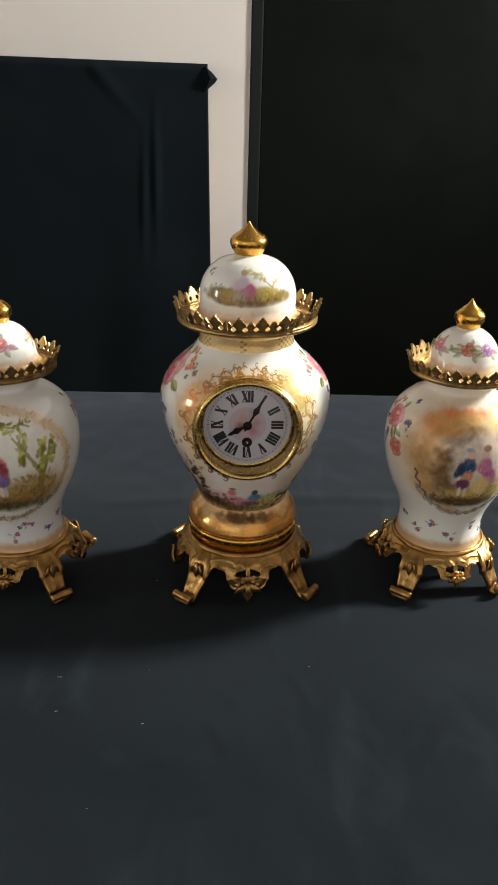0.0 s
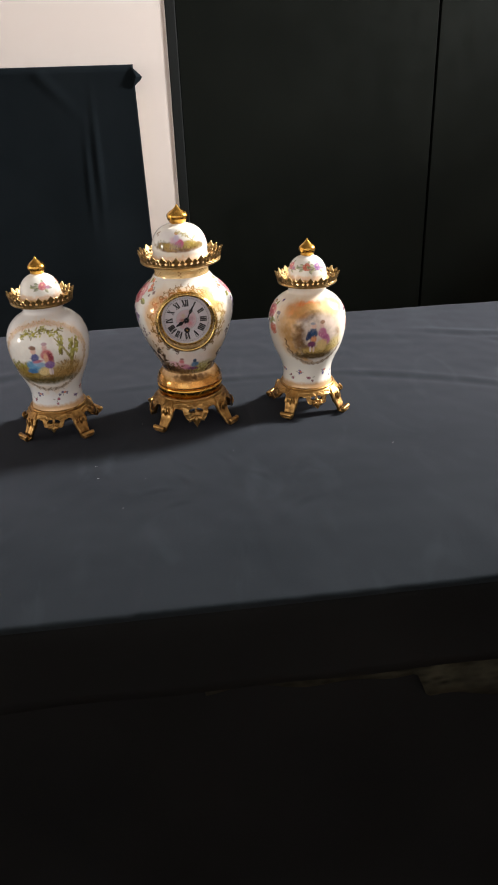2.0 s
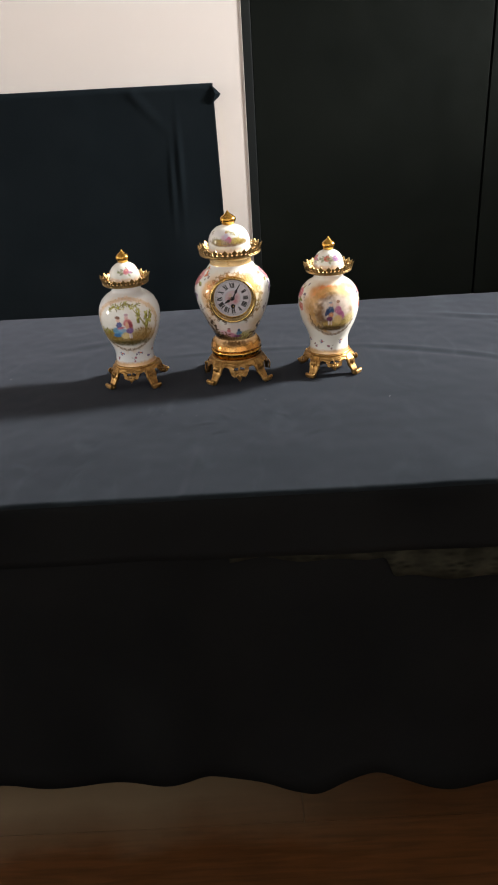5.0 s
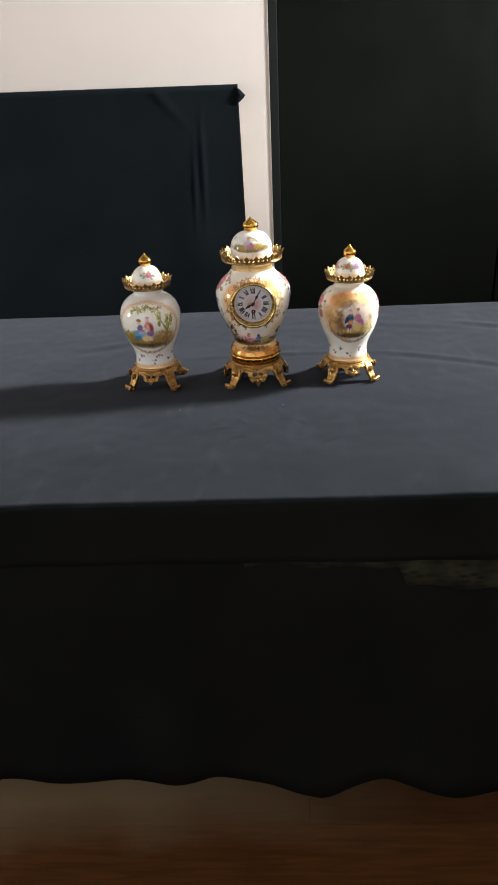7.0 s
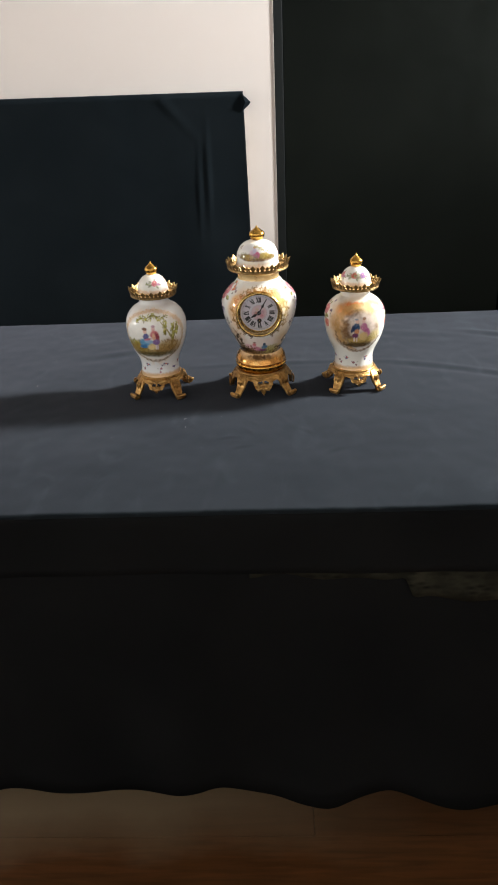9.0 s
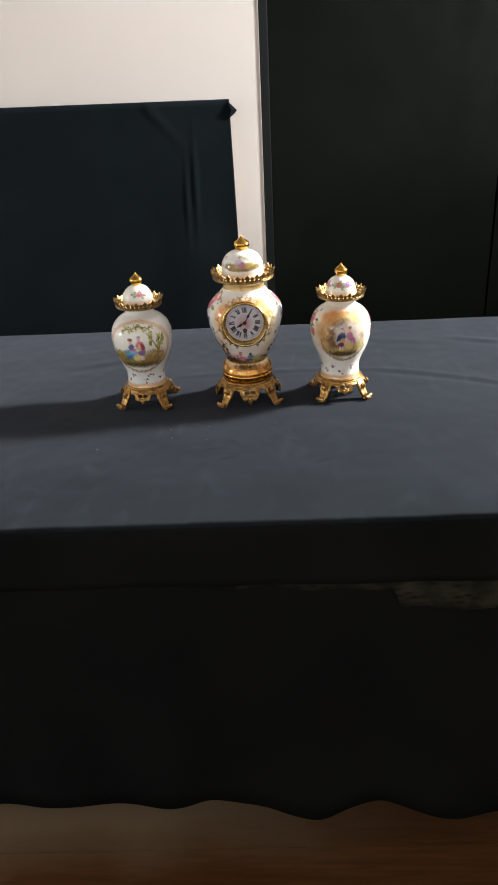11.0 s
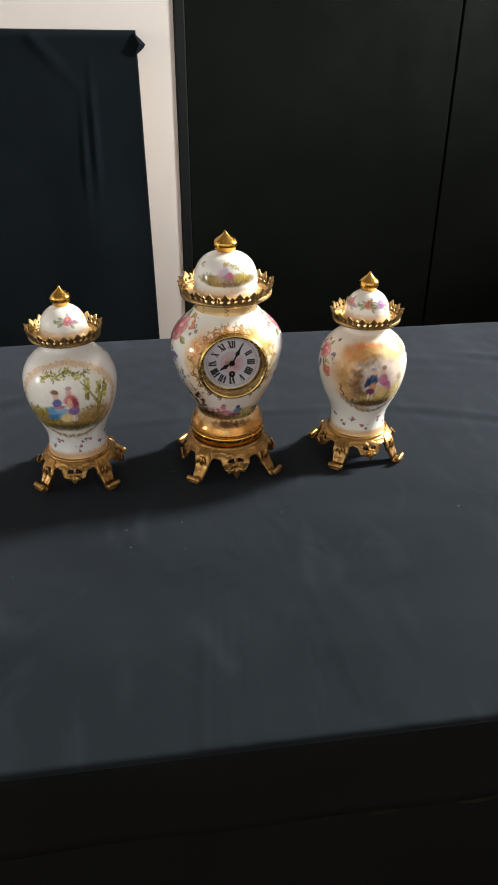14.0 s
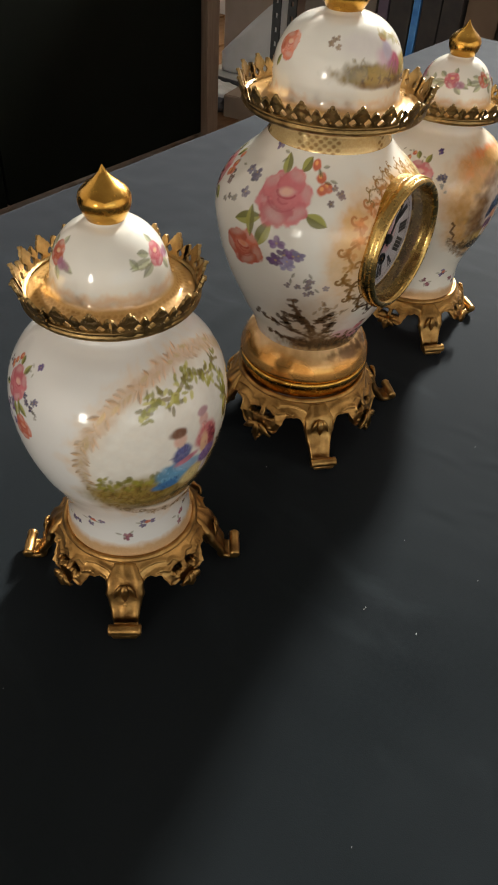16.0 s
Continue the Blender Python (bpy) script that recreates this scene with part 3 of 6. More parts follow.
def leaf_border(g, th, z, spots, size, first, last):
    """A soft band of small overlapping leaves, the colour going from first to last."""
    n = len(spots)
    for k in range(n - 1):
        (x0, y0), (x1, y1) = spots[k], spots[k + 1]
        f = k / max(1, n - 2)
        c = np.array(first) * (1 - f) + np.array(last) * f
        along = math.degrees(math.atan2(y1 - y0, x1 - x0))
        g.blob(th, z, size * 0.9, size * 0.7, c * 0.55 + 0.45 * WHITE, rot=along, edge=1.3, alpha=0.5, rough=0.4, grain=0.004, gild=0.1, dx=x0, dy=y0)
        for side in (-1, 1):
            a = along + side * (25 + 45 * g.rng.rand())
            g.leaf(th, z, size * (0.9 + 0.6 * g.rng.rand()), size * (0.20 + 0.12 * g.rng.rand()), a, c * (0.72 + 0.4 * g.rng.rand()), dx=x0 + g.rng.normal(0, size * 0.3), dy=y0 + g.rng.normal(0, size * 0.3), alpha=0.25 + 0.45 * g.rng.rand())
        # pale gold glints on the gilding, painted in as bright dabs
        if k % 4 == 1:
            g.blob(th, z, size * 0.7, size * 0.22, lin(246, 220, 160), rot=along, edge=1.0, alpha=0.6, gild=0.5, dx=x0 + g.rng.normal(0, size * 0.3), dy=y0 + g.rng.normal(0, size * 0.3))


def paint_clock_body(g):
    # soft gilded cloud and fine scrolls round the dial
    g.col *= np.array((0.975, 0.985, 1.0))
    g.blob(-58, 0.118, 0.030, 0.030, lin(208, 176, 150), edge=1.3, alpha=0.28, rough=0.1, grain=0.012)
    g.blob(60, 0.118, 0.030, 0.030, lin(214, 186, 148), edge=1.3, alpha=0.22, rough=0.1, grain=0.012)
    g.blob(0, 0.166, 0.056, 0.054, lin(240, 222, 196), edge=0.6, alpha=0.35, rough=0.10, grain=0.012)
    g.blob(-39, 0.166, 0.017, 0.040, lin(228, 184, 132), edge=1.2, alpha=0.7, rough=0.15, grain=0.012)
    g.blob(40, 0.160, 0.018, 0.046, lin(236, 206, 158), edge=1.2, alpha=0.22, rough=0.1, grain=0.012)
    g.blob(-34, 0.184, 0.014, 0.020, lin(224, 168, 100), edge=1.1, alpha=0.7, rough=0.2, grain=0.010, gild=0.2)
    # gilding on the right shoulder, its colour paled for the highlight there
    g.blob(33, 0.193, 0.015, 0.020, lin(248, 222, 150), edge=1.0, alpha=0.95, rough=0.18, grain=0.007, gild=0.65)
    g.blob(45, 0.168, 0.009, 0.026, lin(236, 214, 160), edge=1.1, alpha=0.45, rough=0.25, grain=0.007, gild=0.35)
    g.blob(-41, 0.184, 0.011, 0.014, lin(232, 184, 124), edge=0.8, alpha=0.8, rough=0.3, grain=0.006, gild=0.1)
    g.blob(-46, 0.166, 0.008, 0.014, lin(226, 190, 140), edge=0.9, alpha=0.6, rough=0.3, grain=0.006)
    g.blob(0, 0.2045, 0.030, 0.0070, lin(232, 188, 128), edge=1.2, alpha=0.5, rough=0.2)

    def round_dial(a0, a1, count, r0, r1):
        return [((r0 + (r1 - r0) * t) * math.cos(radians(a0 + (a1 - a0) * t)), (r0 + (r1 - r0) * t) * math.sin(radians(a0 + (a1 - a0) * t))) for t in np.linspace(0, 1, count)]
    acanthus(g, 0.165, round_dial(96, 142, 6, 0.0475, 0.0490), 0.0078, lin(206, 152, 78), lin(224, 146, 88), 0.3)
    acanthus(g, 0.165, round_dial(84, 48, 5, 0.0475, 0.0480), 0.0072, lin(206, 156, 80), lin(222, 184, 100), 0.45)
    acanthus(g, 0.165, round_dial(146, 186, 5, 0.0510, 0.0525), 0.0080, lin(226, 150, 92), lin(206, 152, 88), 0.25)
    acanthus(g, 0.165, round_dial(188, 250, 8, 0.0530, 0.0480), 0.0068, lin(168, 122, 62), lin(74, 50, 24), 0.25, 0.0012)
    acanthus(g, 0.165, round_dial(40, -10, 6, 0.0510, 0.0545), 0.0062, lin(226, 194, 116), lin(190, 164, 96), 0.4)
    acanthus(g, 0.165, round_dial(-12, -62, 7, 0.0540, 0.0490), 0.0056, lin(176, 148, 86), lin(132, 100, 52), 0.3)
    for a0, a1, count, r in ((92, 138, 9, 0.0545), (88, 44, 9, 0.0535), (38, -30, 12, 0.0580)):
        acanthus(g, 0.165, round_dial(a0, a1, count, r, r + 0.001), 0.0042, lin(206, 158, 84), lin(196, 158, 96), 0.5, 0.0005, alpha=0.45)
    # landscape under the dial with plain shapes of colour
    g.blob(0, 0.104, 0.052, 0.016, lin(228, 206, 194), edge=0.9, alpha=0.6, rough=0.1, grain=0.012)
    g.blob(-34, 0.086, 0.026, 0.010, lin(104, 74, 44), edge=1.0, alpha=0.85, rough=0.15, grain=0.010)
    g.blob(0, 0.0820, 0.046, 0.0095, lin(104, 78, 42), edge=1.0, alpha=0.95, rough=0.12, grain=0.010)
    g.blob(30, 0.091, 0.018, 0.010, lin(176, 164, 98), edge=1.0, alpha=0.85, rough=0.15, grain=0.010)
    g.blob(54, 0.108, 0.016, 0.022, lin(200, 168, 116), edge=1.2, alpha=0.6, rough=0.1, grain=0.010)
    g.blob(-56, 0.112, 0.018, 0.024, lin(196, 164, 128), edge=1.2, alpha=0.55, rough=0.1, grain=0.010)
    g.blob(-16, 0.0945, 0.014, 0.0062, lin(206, 150, 158), rot=-18, edge=0.8, rough=0.12, grain=0.008)
    g.blob(-27, 0.099, 0.008, 0.0045, lin(222, 180, 182), edge=0.9, rough=0.12, grain=0.008)
    g.blob(-8, 0.0925, 0.006, 0.0045, lin(196, 132, 152), edge=0.8, rough=0.12)
    g.blob(-13, 0.103, 0.0034, 0.0040, lin(204, 120, 124), edge=0.7, rough=0.15)
    g.blob(-12, 0.1075, 0.0030, 0.0018, lin(132, 92, 76), edge=0.7)
    g.blob(10, 0.0965, 0.0055, 0.0062, lin(88, 122, 152), edge=0.7, rough=0.15)
    g.blob(9, 0.1035, 0.0026, 0.0036, lin(66, 84, 106), edge=0.7, rough=0.15)
    g.blob(6, 0.0895, 0.008, 0.0028, lin(118, 64, 106), edge=0.8, rough=0.15)
    scrub(g, -40, 0.092, 0.020, 0.006, lin(110, 80, 48), 40, 0.0050, 100, 35, 0.6)
    scrub(g, 4, 0.083, 0.032, 0.004, lin(110, 88, 48), 46, 0.0042, 90, 40, 0.6)
    scrub(g, 30, 0.092, 0.014, 0.007, lin(150, 138, 74), 30, 0.0044, 90, 40, 0.55)
    scrub(g, -48, 0.122, 0.010, 0.012, lin(150, 118, 84), 34, 0.0048, 60, 35, 0.5)
    bouquet(g, -82, 0.1985, 0.96, 1)
    bouquet(g, 86, 0.1985, 0.82, -1)
    bouquet(g, 150, 0.190, 0.8, -1)
    bouquet(g, 210, 0.190, 0.8, 1)
    dark_tree(g, -54, 0.096, 1.15)
    dark_tree(g, 74, 0.094, 0.9)
    g.posy(-62, 0.146, 0.010, 9, lin(140, 126, 130), petal=0.0012)
    g.posy(62, 0.140, 0.010, 9, lin(130, 116, 120), petal=0.0012)
    g.band(0.040, 0.0790, lin(214, 172, 116), soft=0.008, alpha=0.8, gild=0.15, rough=0.003)


def paint_dome(g, flowers):
    if flowers == "landscape":
        g.blob(-7, 0.2620, 0.036, 0.0060, lin(130, 104, 34), edge=0.6, rough=0.2, grain=0.006, alpha=0.95)
        g.blob(-34, 0.2630, 0.014, 0.0062, lin(112, 92, 34), edge=0.8, rough=0.25, grain=0.006, alpha=0.95)
        g.blob(-17, 0.2625, 0.012, 0.0060, lin(156, 134, 62), edge=0.9, rough=0.2, grain=0.006, alpha=0.95)
        g.blob(19, 0.2640, 0.014, 0.0060, lin(172, 148, 62), edge=0.6, rough=0.08, grain=0.012, alpha=0.95)
        g.blob(39, 0.2615, 0.011, 0.0040, lin(128, 106, 56), edge=0.7, rough=0.1, grain=0.012, alpha=0.75)
        g.blob(-3, 0.2575, 0.026, 0.0026, lin(116, 78, 40), edge=0.8, rough=0.1, grain=0.012, alpha=0.75)
        g.blob(-31, 0.2760, 0.016, 0.007, lin(214, 204, 212), edge=1.0, rough=0.2, grain=0.01, alpha=0.35)
        g.blob(-11, 0.2690, 0.0075, 0.0055, lin(212, 182, 196), rot=-25, edge=0.9, rough=0.12)
        g.blob(0, 0.2665, 0.0048, 0.0056, lin(198, 98, 132), edge=0.7, rough=0.12)
        g.blob(-5, 0.2650, 0.0045, 0.0036, lin(184, 116, 146), edge=0.8, rough=0.12)
        g.blob(-8, 0.2735, 0.0036, 0.0048, lin(206, 196, 214), edge=0.8, rough=0.12)
        g.blob(-8, 0.2785, 0.0024, 0.0024, lin(186, 116, 84), edge=0.7)
        g.stroke(30, 0.264, [(0, 0), (-0.001, 0.005), (0.001, 0.008), (0.006, 0.011), (0.011, 0.012)], 0.0009, lin(176, 156, 98))
        g.stroke(30, 0.264, [(-0.001, 0.005), (-0.006, 0.010), (-0.010, 0.015), (-0.018, 0.019)], 0.0007, lin(166, 152, 106))
        for k in range(34):
            t = g.rng.rand()
            g.blob(30, 0.264, 0.0020, 0.0010, np.array(lin(176, 164, 112)) * (0.8 + 0.3 * g.rng.rand()), rot=g.rng.rand() * 180, edge=0.9, alpha=0.6, dx=-0.006 - 0.020 * t + g.rng.normal(0, 0.0015), dy=0.011 + 0.010 * t + g.rng.normal(0, 0.0012))
        for k in range(12):
            g.blob(30, 0.264, 0.0020, 0.0010, lin(182, 166, 104), rot=g.rng.rand() * 180, edge=0.9, alpha=0.6, dx=0.008 + g.rng.normal(0, 0.003), dy=0.011 + g.rng.normal(0, 0.0015))
        g.blob(-22, 0.2615, 0.012, 0.0045, lin(164, 132, 56), edge=0.9, rough=0.2, grain=0.008, alpha=0.8)
        scrub(g, -42, 0.2650, 0.007, 0.004, lin(130, 112, 56), 16, 0.0030, 80, 35, 0.4)
        scrub(g, -20, 0.2625, 0.018, 0.004, lin(150, 128, 60), 30, 0.0034, 60, 40, 0.3)
        scrub(g, 26, 0.2620, 0.016, 0.004, lin(140, 116, 52), 30, 0.0034, 100, 40, 0.35)
        scrub(g, -5, 0.2585, 0.026, 0.002, lin(104, 74, 36), 34, 0.0030, 90, 50, 0.6)
        g.rose(-116, 0.2715, 0.0080, lin(222, 134, 104), PEACH)
        g.leaf(-116, 0.2715, 0.008, 0.0018, 250, LEAF, dx=-0.003, dy=-0.006)
        g.posy(-62, 0.276, 0.007, 5, lin(160, 140, 120), petal=0.0009)
        g.rose(95, 0.268, 0.008, PINK, PEACH)
        g.rose(180, 0.268, 0.008, CORAL, PEACH)
    else:
        for th, c in flowers:
            z = 0.2205
            for a, l in ((190, 0.012), (215, 0.009), (160, 0.007), (300, 0.008), (-20, 0.009), (75, 0.006)):
                g.leaf(th, z, l, 0.0021, a + g.rng.normal(0, 8), np.array(lin(156, 160, 120)) * (0.8 + 0.4 * g.rng.rand()), dx=0.005 * math.cos(radians(a)), dy=0.004 * math.sin(radians(a)), alpha=0.75)
            g.stroke(th, z, [(-0.004, -0.002), (-0.010, -0.0035), (-0.016, -0.003)], 0.0006, lin(140, 140, 100), alpha=0.7)
            g.leaf(th, z, 0.006, 0.0018, 120, lin(140, 148, 104), dx=-0.013, dy=-0.003, alpha=0.7)
            g.rose(th, z, 0.0058, c, lin(238, 196, 150))
            g.blob(th, z, 0.0035, 0.0028, lin(176, 120, 150), edge=0.6, rough=0.3, dx=0.0065, dy=-0.003, alpha=0.8)


def paint_vase(g, kind, front):
    z = 0.127
    g.col *= np.array((0.96, 0.985, 1.05)) if kind == "garden" else np.array((0.985, 0.98, 0.965))
    if kind == "garden":
        g.blob(front, z, 0.0690, 0.0570, lin(228, 196, 156), edge=0.3, alpha=0.55, rough=0.10, grain=0.006)
        g.blob(front, z, 0.0600, 0.0490, WHITE, edge=0.22, rough=0.05, grain=0.006)
        oval = lambda a0, a1, count: [(0.0640 * math.cos(radians(d)), 0.0530 * math.sin(radians(d))) for d in np.linspace(a0, a1, count)]
        for a0, a1, count, size, first, last in ((92, 160, 9, 0.0100, lin(214, 160, 108), lin(208, 162, 106)), (88, 22, 9, 0.0100, lin(216, 164, 112), lin(222, 182, 124)), (160, 212, 7, 0.0080, lin(206, 162, 104), lin(140, 108, 66)), (20, -30, 7, 0.0080, lin(220, 184, 130), lin(160, 130, 88))):
            leaf_border(g, front, z, oval(a0, a1, count * 3), size * 0.5, first, last)
        garland(g, front, z, 0.0640, 0.0535, 205, 335, lin(150, 130, 104), 26, 0.2, 0.0028)
        # lawn, scrub, tree and leafy boughs
        g.blob(front + 8, 0.108, 0.046, 0.011, lin(206, 184, 138), edge=1.0, rough=0.1, grain=0.012, alpha=0.85)
        g.blob(front - 2, 0.101, 0.048, 0.013, lin(166, 134, 76), edge=1.0, rough=0.12, grain=0.012, alpha=0.9)
        g.blob(front - 36, 0.1075, 0.025, 0.0135, lin(148, 126, 62), edge=0.9, rough=0.15, grain=0.010)
        g.blob(front + 34, 0.110, 0.020, 0.014, lin(176, 146, 96), edge=1.0, rough=0.15, grain=0.010, alpha=0.9)
        g.blob(front + 30, 0.102, 0.022, 0.007, lin(150, 116, 66), edge=1.0, rough=0.15, grain=0.010, alpha=0.8)
        g.blob(front - 4, 0.0925, 0.040, 0.0064, lin(72, 66, 32), edge=1.1, rough=0.15, alpha=0.9)
        for k in range(40):
            g.blob(front - 58 + 36 * g.rng.rand(), 0.117 + 0.004 * math.sin(k * 0.9) + g.rng.normal(0, 0.0018), 0.0024, 0.0013, np.array(lin(146, 140, 58)) * (0.65 + 0.6 * g.rng.rand()), rot=70 + g.rng.normal(0, 40), edge=0.7, alpha=0.8, rough=0.35, grain=0.003)
        g.stroke(front + 37, 0.108, [(0, 0), (0.001, 0.010), (0.003, 0.018), (0.003, 0.026)], 0.0034, lin(146, 120, 72), rough=0.2)
        g.stroke(front + 37, 0.108, [(0.002, 0.012), (-0.004, 0.024), (-0.010, 0.036), (-0.018, 0.048)], 0.0021, lin(150, 138, 66), rough=0.3)
        g.stroke(front + 37, 0.108, [(0.002, 0.016), (0.007, 0.028), (0.010, 0.040)], 0.0022, lin(132, 124, 56), rough=0.3)
        greens = (lin(136, 132, 44), lin(166, 162, 70), lin(196, 190, 108), lin(118, 108, 44))
        bough = lambda t: (-0.031 + 0.058 * t, -0.006 + 0.009 * math.sin(2.7 * t + 0.15) + 0.0025 * math.sin(15 * t) - 0.012 * max(0, 0.22 - t))
        g.stroke(front + 2, 0.163, [bough(t) for t in np.linspace(0, 1, 14)], 0.0010, lin(132, 116, 60), alpha=0.85, taper=0.2, rough=0.3)
        for k in range(96):
            x, y = bough(g.rng.rand())
            g.blob(front + 2, 0.163, 0.0016 + 0.0014 * g.rng.rand(), 0.0008 + 0.0004 * g.rng.rand(), greens[k % 4], rot=40 + g.rng.normal(0, 45), edge=0.6, alpha=0.85, rough=0.3, grain=0.0025, dx=x + g.rng.normal(0, 0.0014), dy=y + g.rng.normal(0, 0.0028))
        for x0, y0, x1, y1 in ((-0.014, 0.026, -0.010, 0.052), (0.002, 0.022, 0.004, 0.045), (0.008, 0.026, 0.014, 0.046)):
            for k in range(30):
                t = g.rng.rand()
                g.blob(front + 37, 0.108, 0.0013 + 0.0006 * g.rng.rand(), 0.0026, greens[k % 4], rot=g.rng.normal(0, 25), edge=0.6, alpha=0.85, rough=0.35, grain=0.0025, dx=x0 + (x1 - x0) * t + g.rng.normal(0, 0.0014), dy=y0 + (y1 - y0) * t - 0.003)
        scrub(g, front - 40, 0.106, 0.018, 0.008, lin(136, 106, 56), 60, 0.0046, 90, 45, 0.42)
        scrub(g, front + 34, 0.110, 0.018, 0.012, lin(150, 118, 66), 60, 0.0052, 100, 40, 0.5)
        scrub(g, front - 2, 0.097, 0.040, 0.007, lin(116, 92, 48), 70, 0.0042, 90, 50, 0.38)
        # two plain groups of colour on the lawn
        g.blob(front - 17, 0.1160, 0.0110, 0.0090, lin(104, 156, 192), rot=-20, edge=0.5, rough=0.12)
        g.blob(front - 8, 0.1205, 0.0090, 0.0042, lin(146, 176, 204), rot=-12, edge=0.6, rough=0.12)
        g.blob(front - 21, 0.1095, 0.0080, 0.0040, lin(66, 116, 166), edge=0.7, rough=0.12)
        g.blob(front - 13, 0.1300, 0.0055, 0.0060, lin(92, 98, 146), edge=0.6, rough=0.15)
        g.blob(front - 9, 0.1250, 0.0075, 0.0022, lin(190, 120, 136), rot=12, edge=0.8, rough=0.12)
        g.blob(front - 14, 0.1400, 0.0038, 0.0044, lin(222, 182, 164), edge=0.6)
        g.blob(front - 15, 0.1445, 0.0044, 0.0028, lin(136, 98, 78), edge=0.6, rough=0.25)
        g.blob(front + 4, 0.1330, 0.0078, 0.0090, lin(206, 118, 120), rot=10, edge=0.5, rough=0.15)
        g.blob(front + 9, 0.1290, 0.0034, 0.0080, lin(150, 66, 74), rot=12, edge=0.7, rough=0.15)
        g.blob(front + 2, 0.1290, 0.0030, 0.0070, lin(226, 182, 148), edge=0.7, rough=0.15)
        g.blob(front + 6, 0.1185, 0.0065, 0.0055, lin(126, 96, 152), edge=0.5, rough=0.15)
        g.blob(front + 2, 0.1445, 0.0034, 0.0040, lin(216, 172, 164), edge=0.6)
        g.blob(front + 2, 0.1490, 0.0036, 0.0022, lin(176, 140, 146), edge=0.7, rough=0.2)
        g.blob(front - 4, 0.1085, 0.0080, 0.0065, lin(230, 206, 146), edge=0.6, rough=0.12)
        g.blob(front + 5, 0.1080, 0.0017, 0.0055, lin(226, 212, 206), edge=0.6)
        g.blob(front + 8, 0.1080, 0.0017, 0.0055, lin(206, 190, 190), edge=0.6)
    else:
        g.blob(front - 8, 0.144, 0.062, 0.046, lin(226, 192, 146), edge=0.9, alpha=0.6, rough=0.12, grain=0.012)
        g.blob(front - 36, 0.142, 0.022, 0.036, lin(222, 176, 122), edge=1.1, alpha=0.85, rough=0.2, grain=0.012, gild=0.15)
        g.blob(front - 22, 0.166, 0.024, 0.010, lin(206, 138, 74), edge=1.1, alpha=0.8, rough=0.25, grain=0.008)
        g.blob(front - 6, 0.172, 0.018, 0.0055, lin(222, 126, 62), edge=1.1, alpha=0.85, rough=0.3, grain=0.006)
        g.blob(front - 30, 0.160, 0.012, 0.008, lin(224, 150, 86), edge=1.1, alpha=0.8, rough=0.3, grain=0.006)
        g.blob(front + 12, 0.166, 0.024, 0.008, lin(236, 208, 148), edge=1.1, alpha=0.7, rough=0.2, grain=0.010)
        g.blob(front + 40, 0.168, 0.018, 0.013, lin(246, 220, 146), edge=1.0, alpha=0.9, rough=0.15, grain=0.010, gild=0.5)
        g.blob(front + 2, 0.126, 0.032, 0.035, lin(124, 88, 48), edge=0.7, alpha=0.92, rough=0.18, grain=0.008)
        g.blob(front - 12, 0.124, 0.021, 0.029, lin(84, 58, 32), edge=0.9, alpha=0.65, rough=0.22, grain=0.008)
        g.blob(front + 8, 0.133, 0.0245, 0.0255, lin(226, 208, 192), edge=0.7, alpha=0.95, rough=0.16, grain=0.006)
        for k in range(64):
            a = radians(100 + 3.0 * k + g.rng.normal(0, 4))
            rr = 0.028 + 0.010 * g.rng.rand()
            g.blob(front + 5, 0.131, 0.0036 + 0.002 * g.rng.rand(), 0.0020, np.array(lin(116, 80, 42)) * (0.4 + 0.9 * g.rng.rand()), rot=math.degrees(a) + 80 + g.rng.normal(0, 20), edge=1.1, alpha=0.26, rough=0.2, grain=0.003, dx=rr * math.cos(a), dy=rr * math.sin(a))
        for k in range(26):
            a = radians(96 + 6.4 * k)
            rr = 0.043 + 0.004 * g.rng.rand()
            g.blob(front + 3, 0.130, 0.0070, 0.0048, np.array(lin(206, 158, 92)) * (0.75 + 0.4 * g.rng.rand()), rot=g.rng.rand() * 180, edge=1.1, alpha=0.5, rough=0.45, grain=0.004, gild=0.12, dx=rr * math.cos(a), dy=rr * math.sin(a))
        g.stroke(front + 3, 0.130, [((0.050 + 0.0016 * math.sin(0.55 * d)) * math.cos(radians(d)), (0.050 + 0.0016 * math.sin(0.55 * d)) * math.sin(radians(d))) for d in range(188, 338, 3)], 0.0010, lin(96, 66, 36), alpha=0.8, gild=0.2, taper=0.2, rough=0.3)
        g.blob(front + 10, 0.1060, 0.026, 0.0075, lin(200, 168, 92), edge=1.0, alpha=0.9, rough=0.12, grain=0.010)
        g.blob(front + 34, 0.1140, 0.014, 0.0100, lin(206, 184, 116), edge=1.1, alpha=0.8, rough=0.12, grain=0.010)
        g.blob(front - 2, 0.0970, 0.028, 0.0055, lin(84, 66, 36), edge=1.0, alpha=0.95, rough=0.12, grain=0.010)
        garland(g, front, 0.135, 0.054, 0.054, 210, 330, lin(160, 134, 106), 22, 0.2, 0.0026)
        scrub(g, front - 30, 0.128, 0.014, 0.030, lin(150, 110, 64), 60, 0.0036, 120, 60, 0.10)
        scrub(g, front - 12, 0.168, 0.026, 0.008, lin(216, 150, 88), 60, 0.0036, 60, 60, 0.14)
        scrub(g, front, 0.099, 0.030, 0.006, lin(96, 76, 40), 60, 0.0044, 90, 50, 0.5)
        scrub(g, front + 28, 0.109, 0.018, 0.008, lin(170, 146, 78), 40, 0.0044, 90, 50, 0.5)
        g.blob(front - 5, 0.1330, 0.0066, 0.0085, lin(48, 72, 104), rot=-10, edge=0.5, rough=0.15)
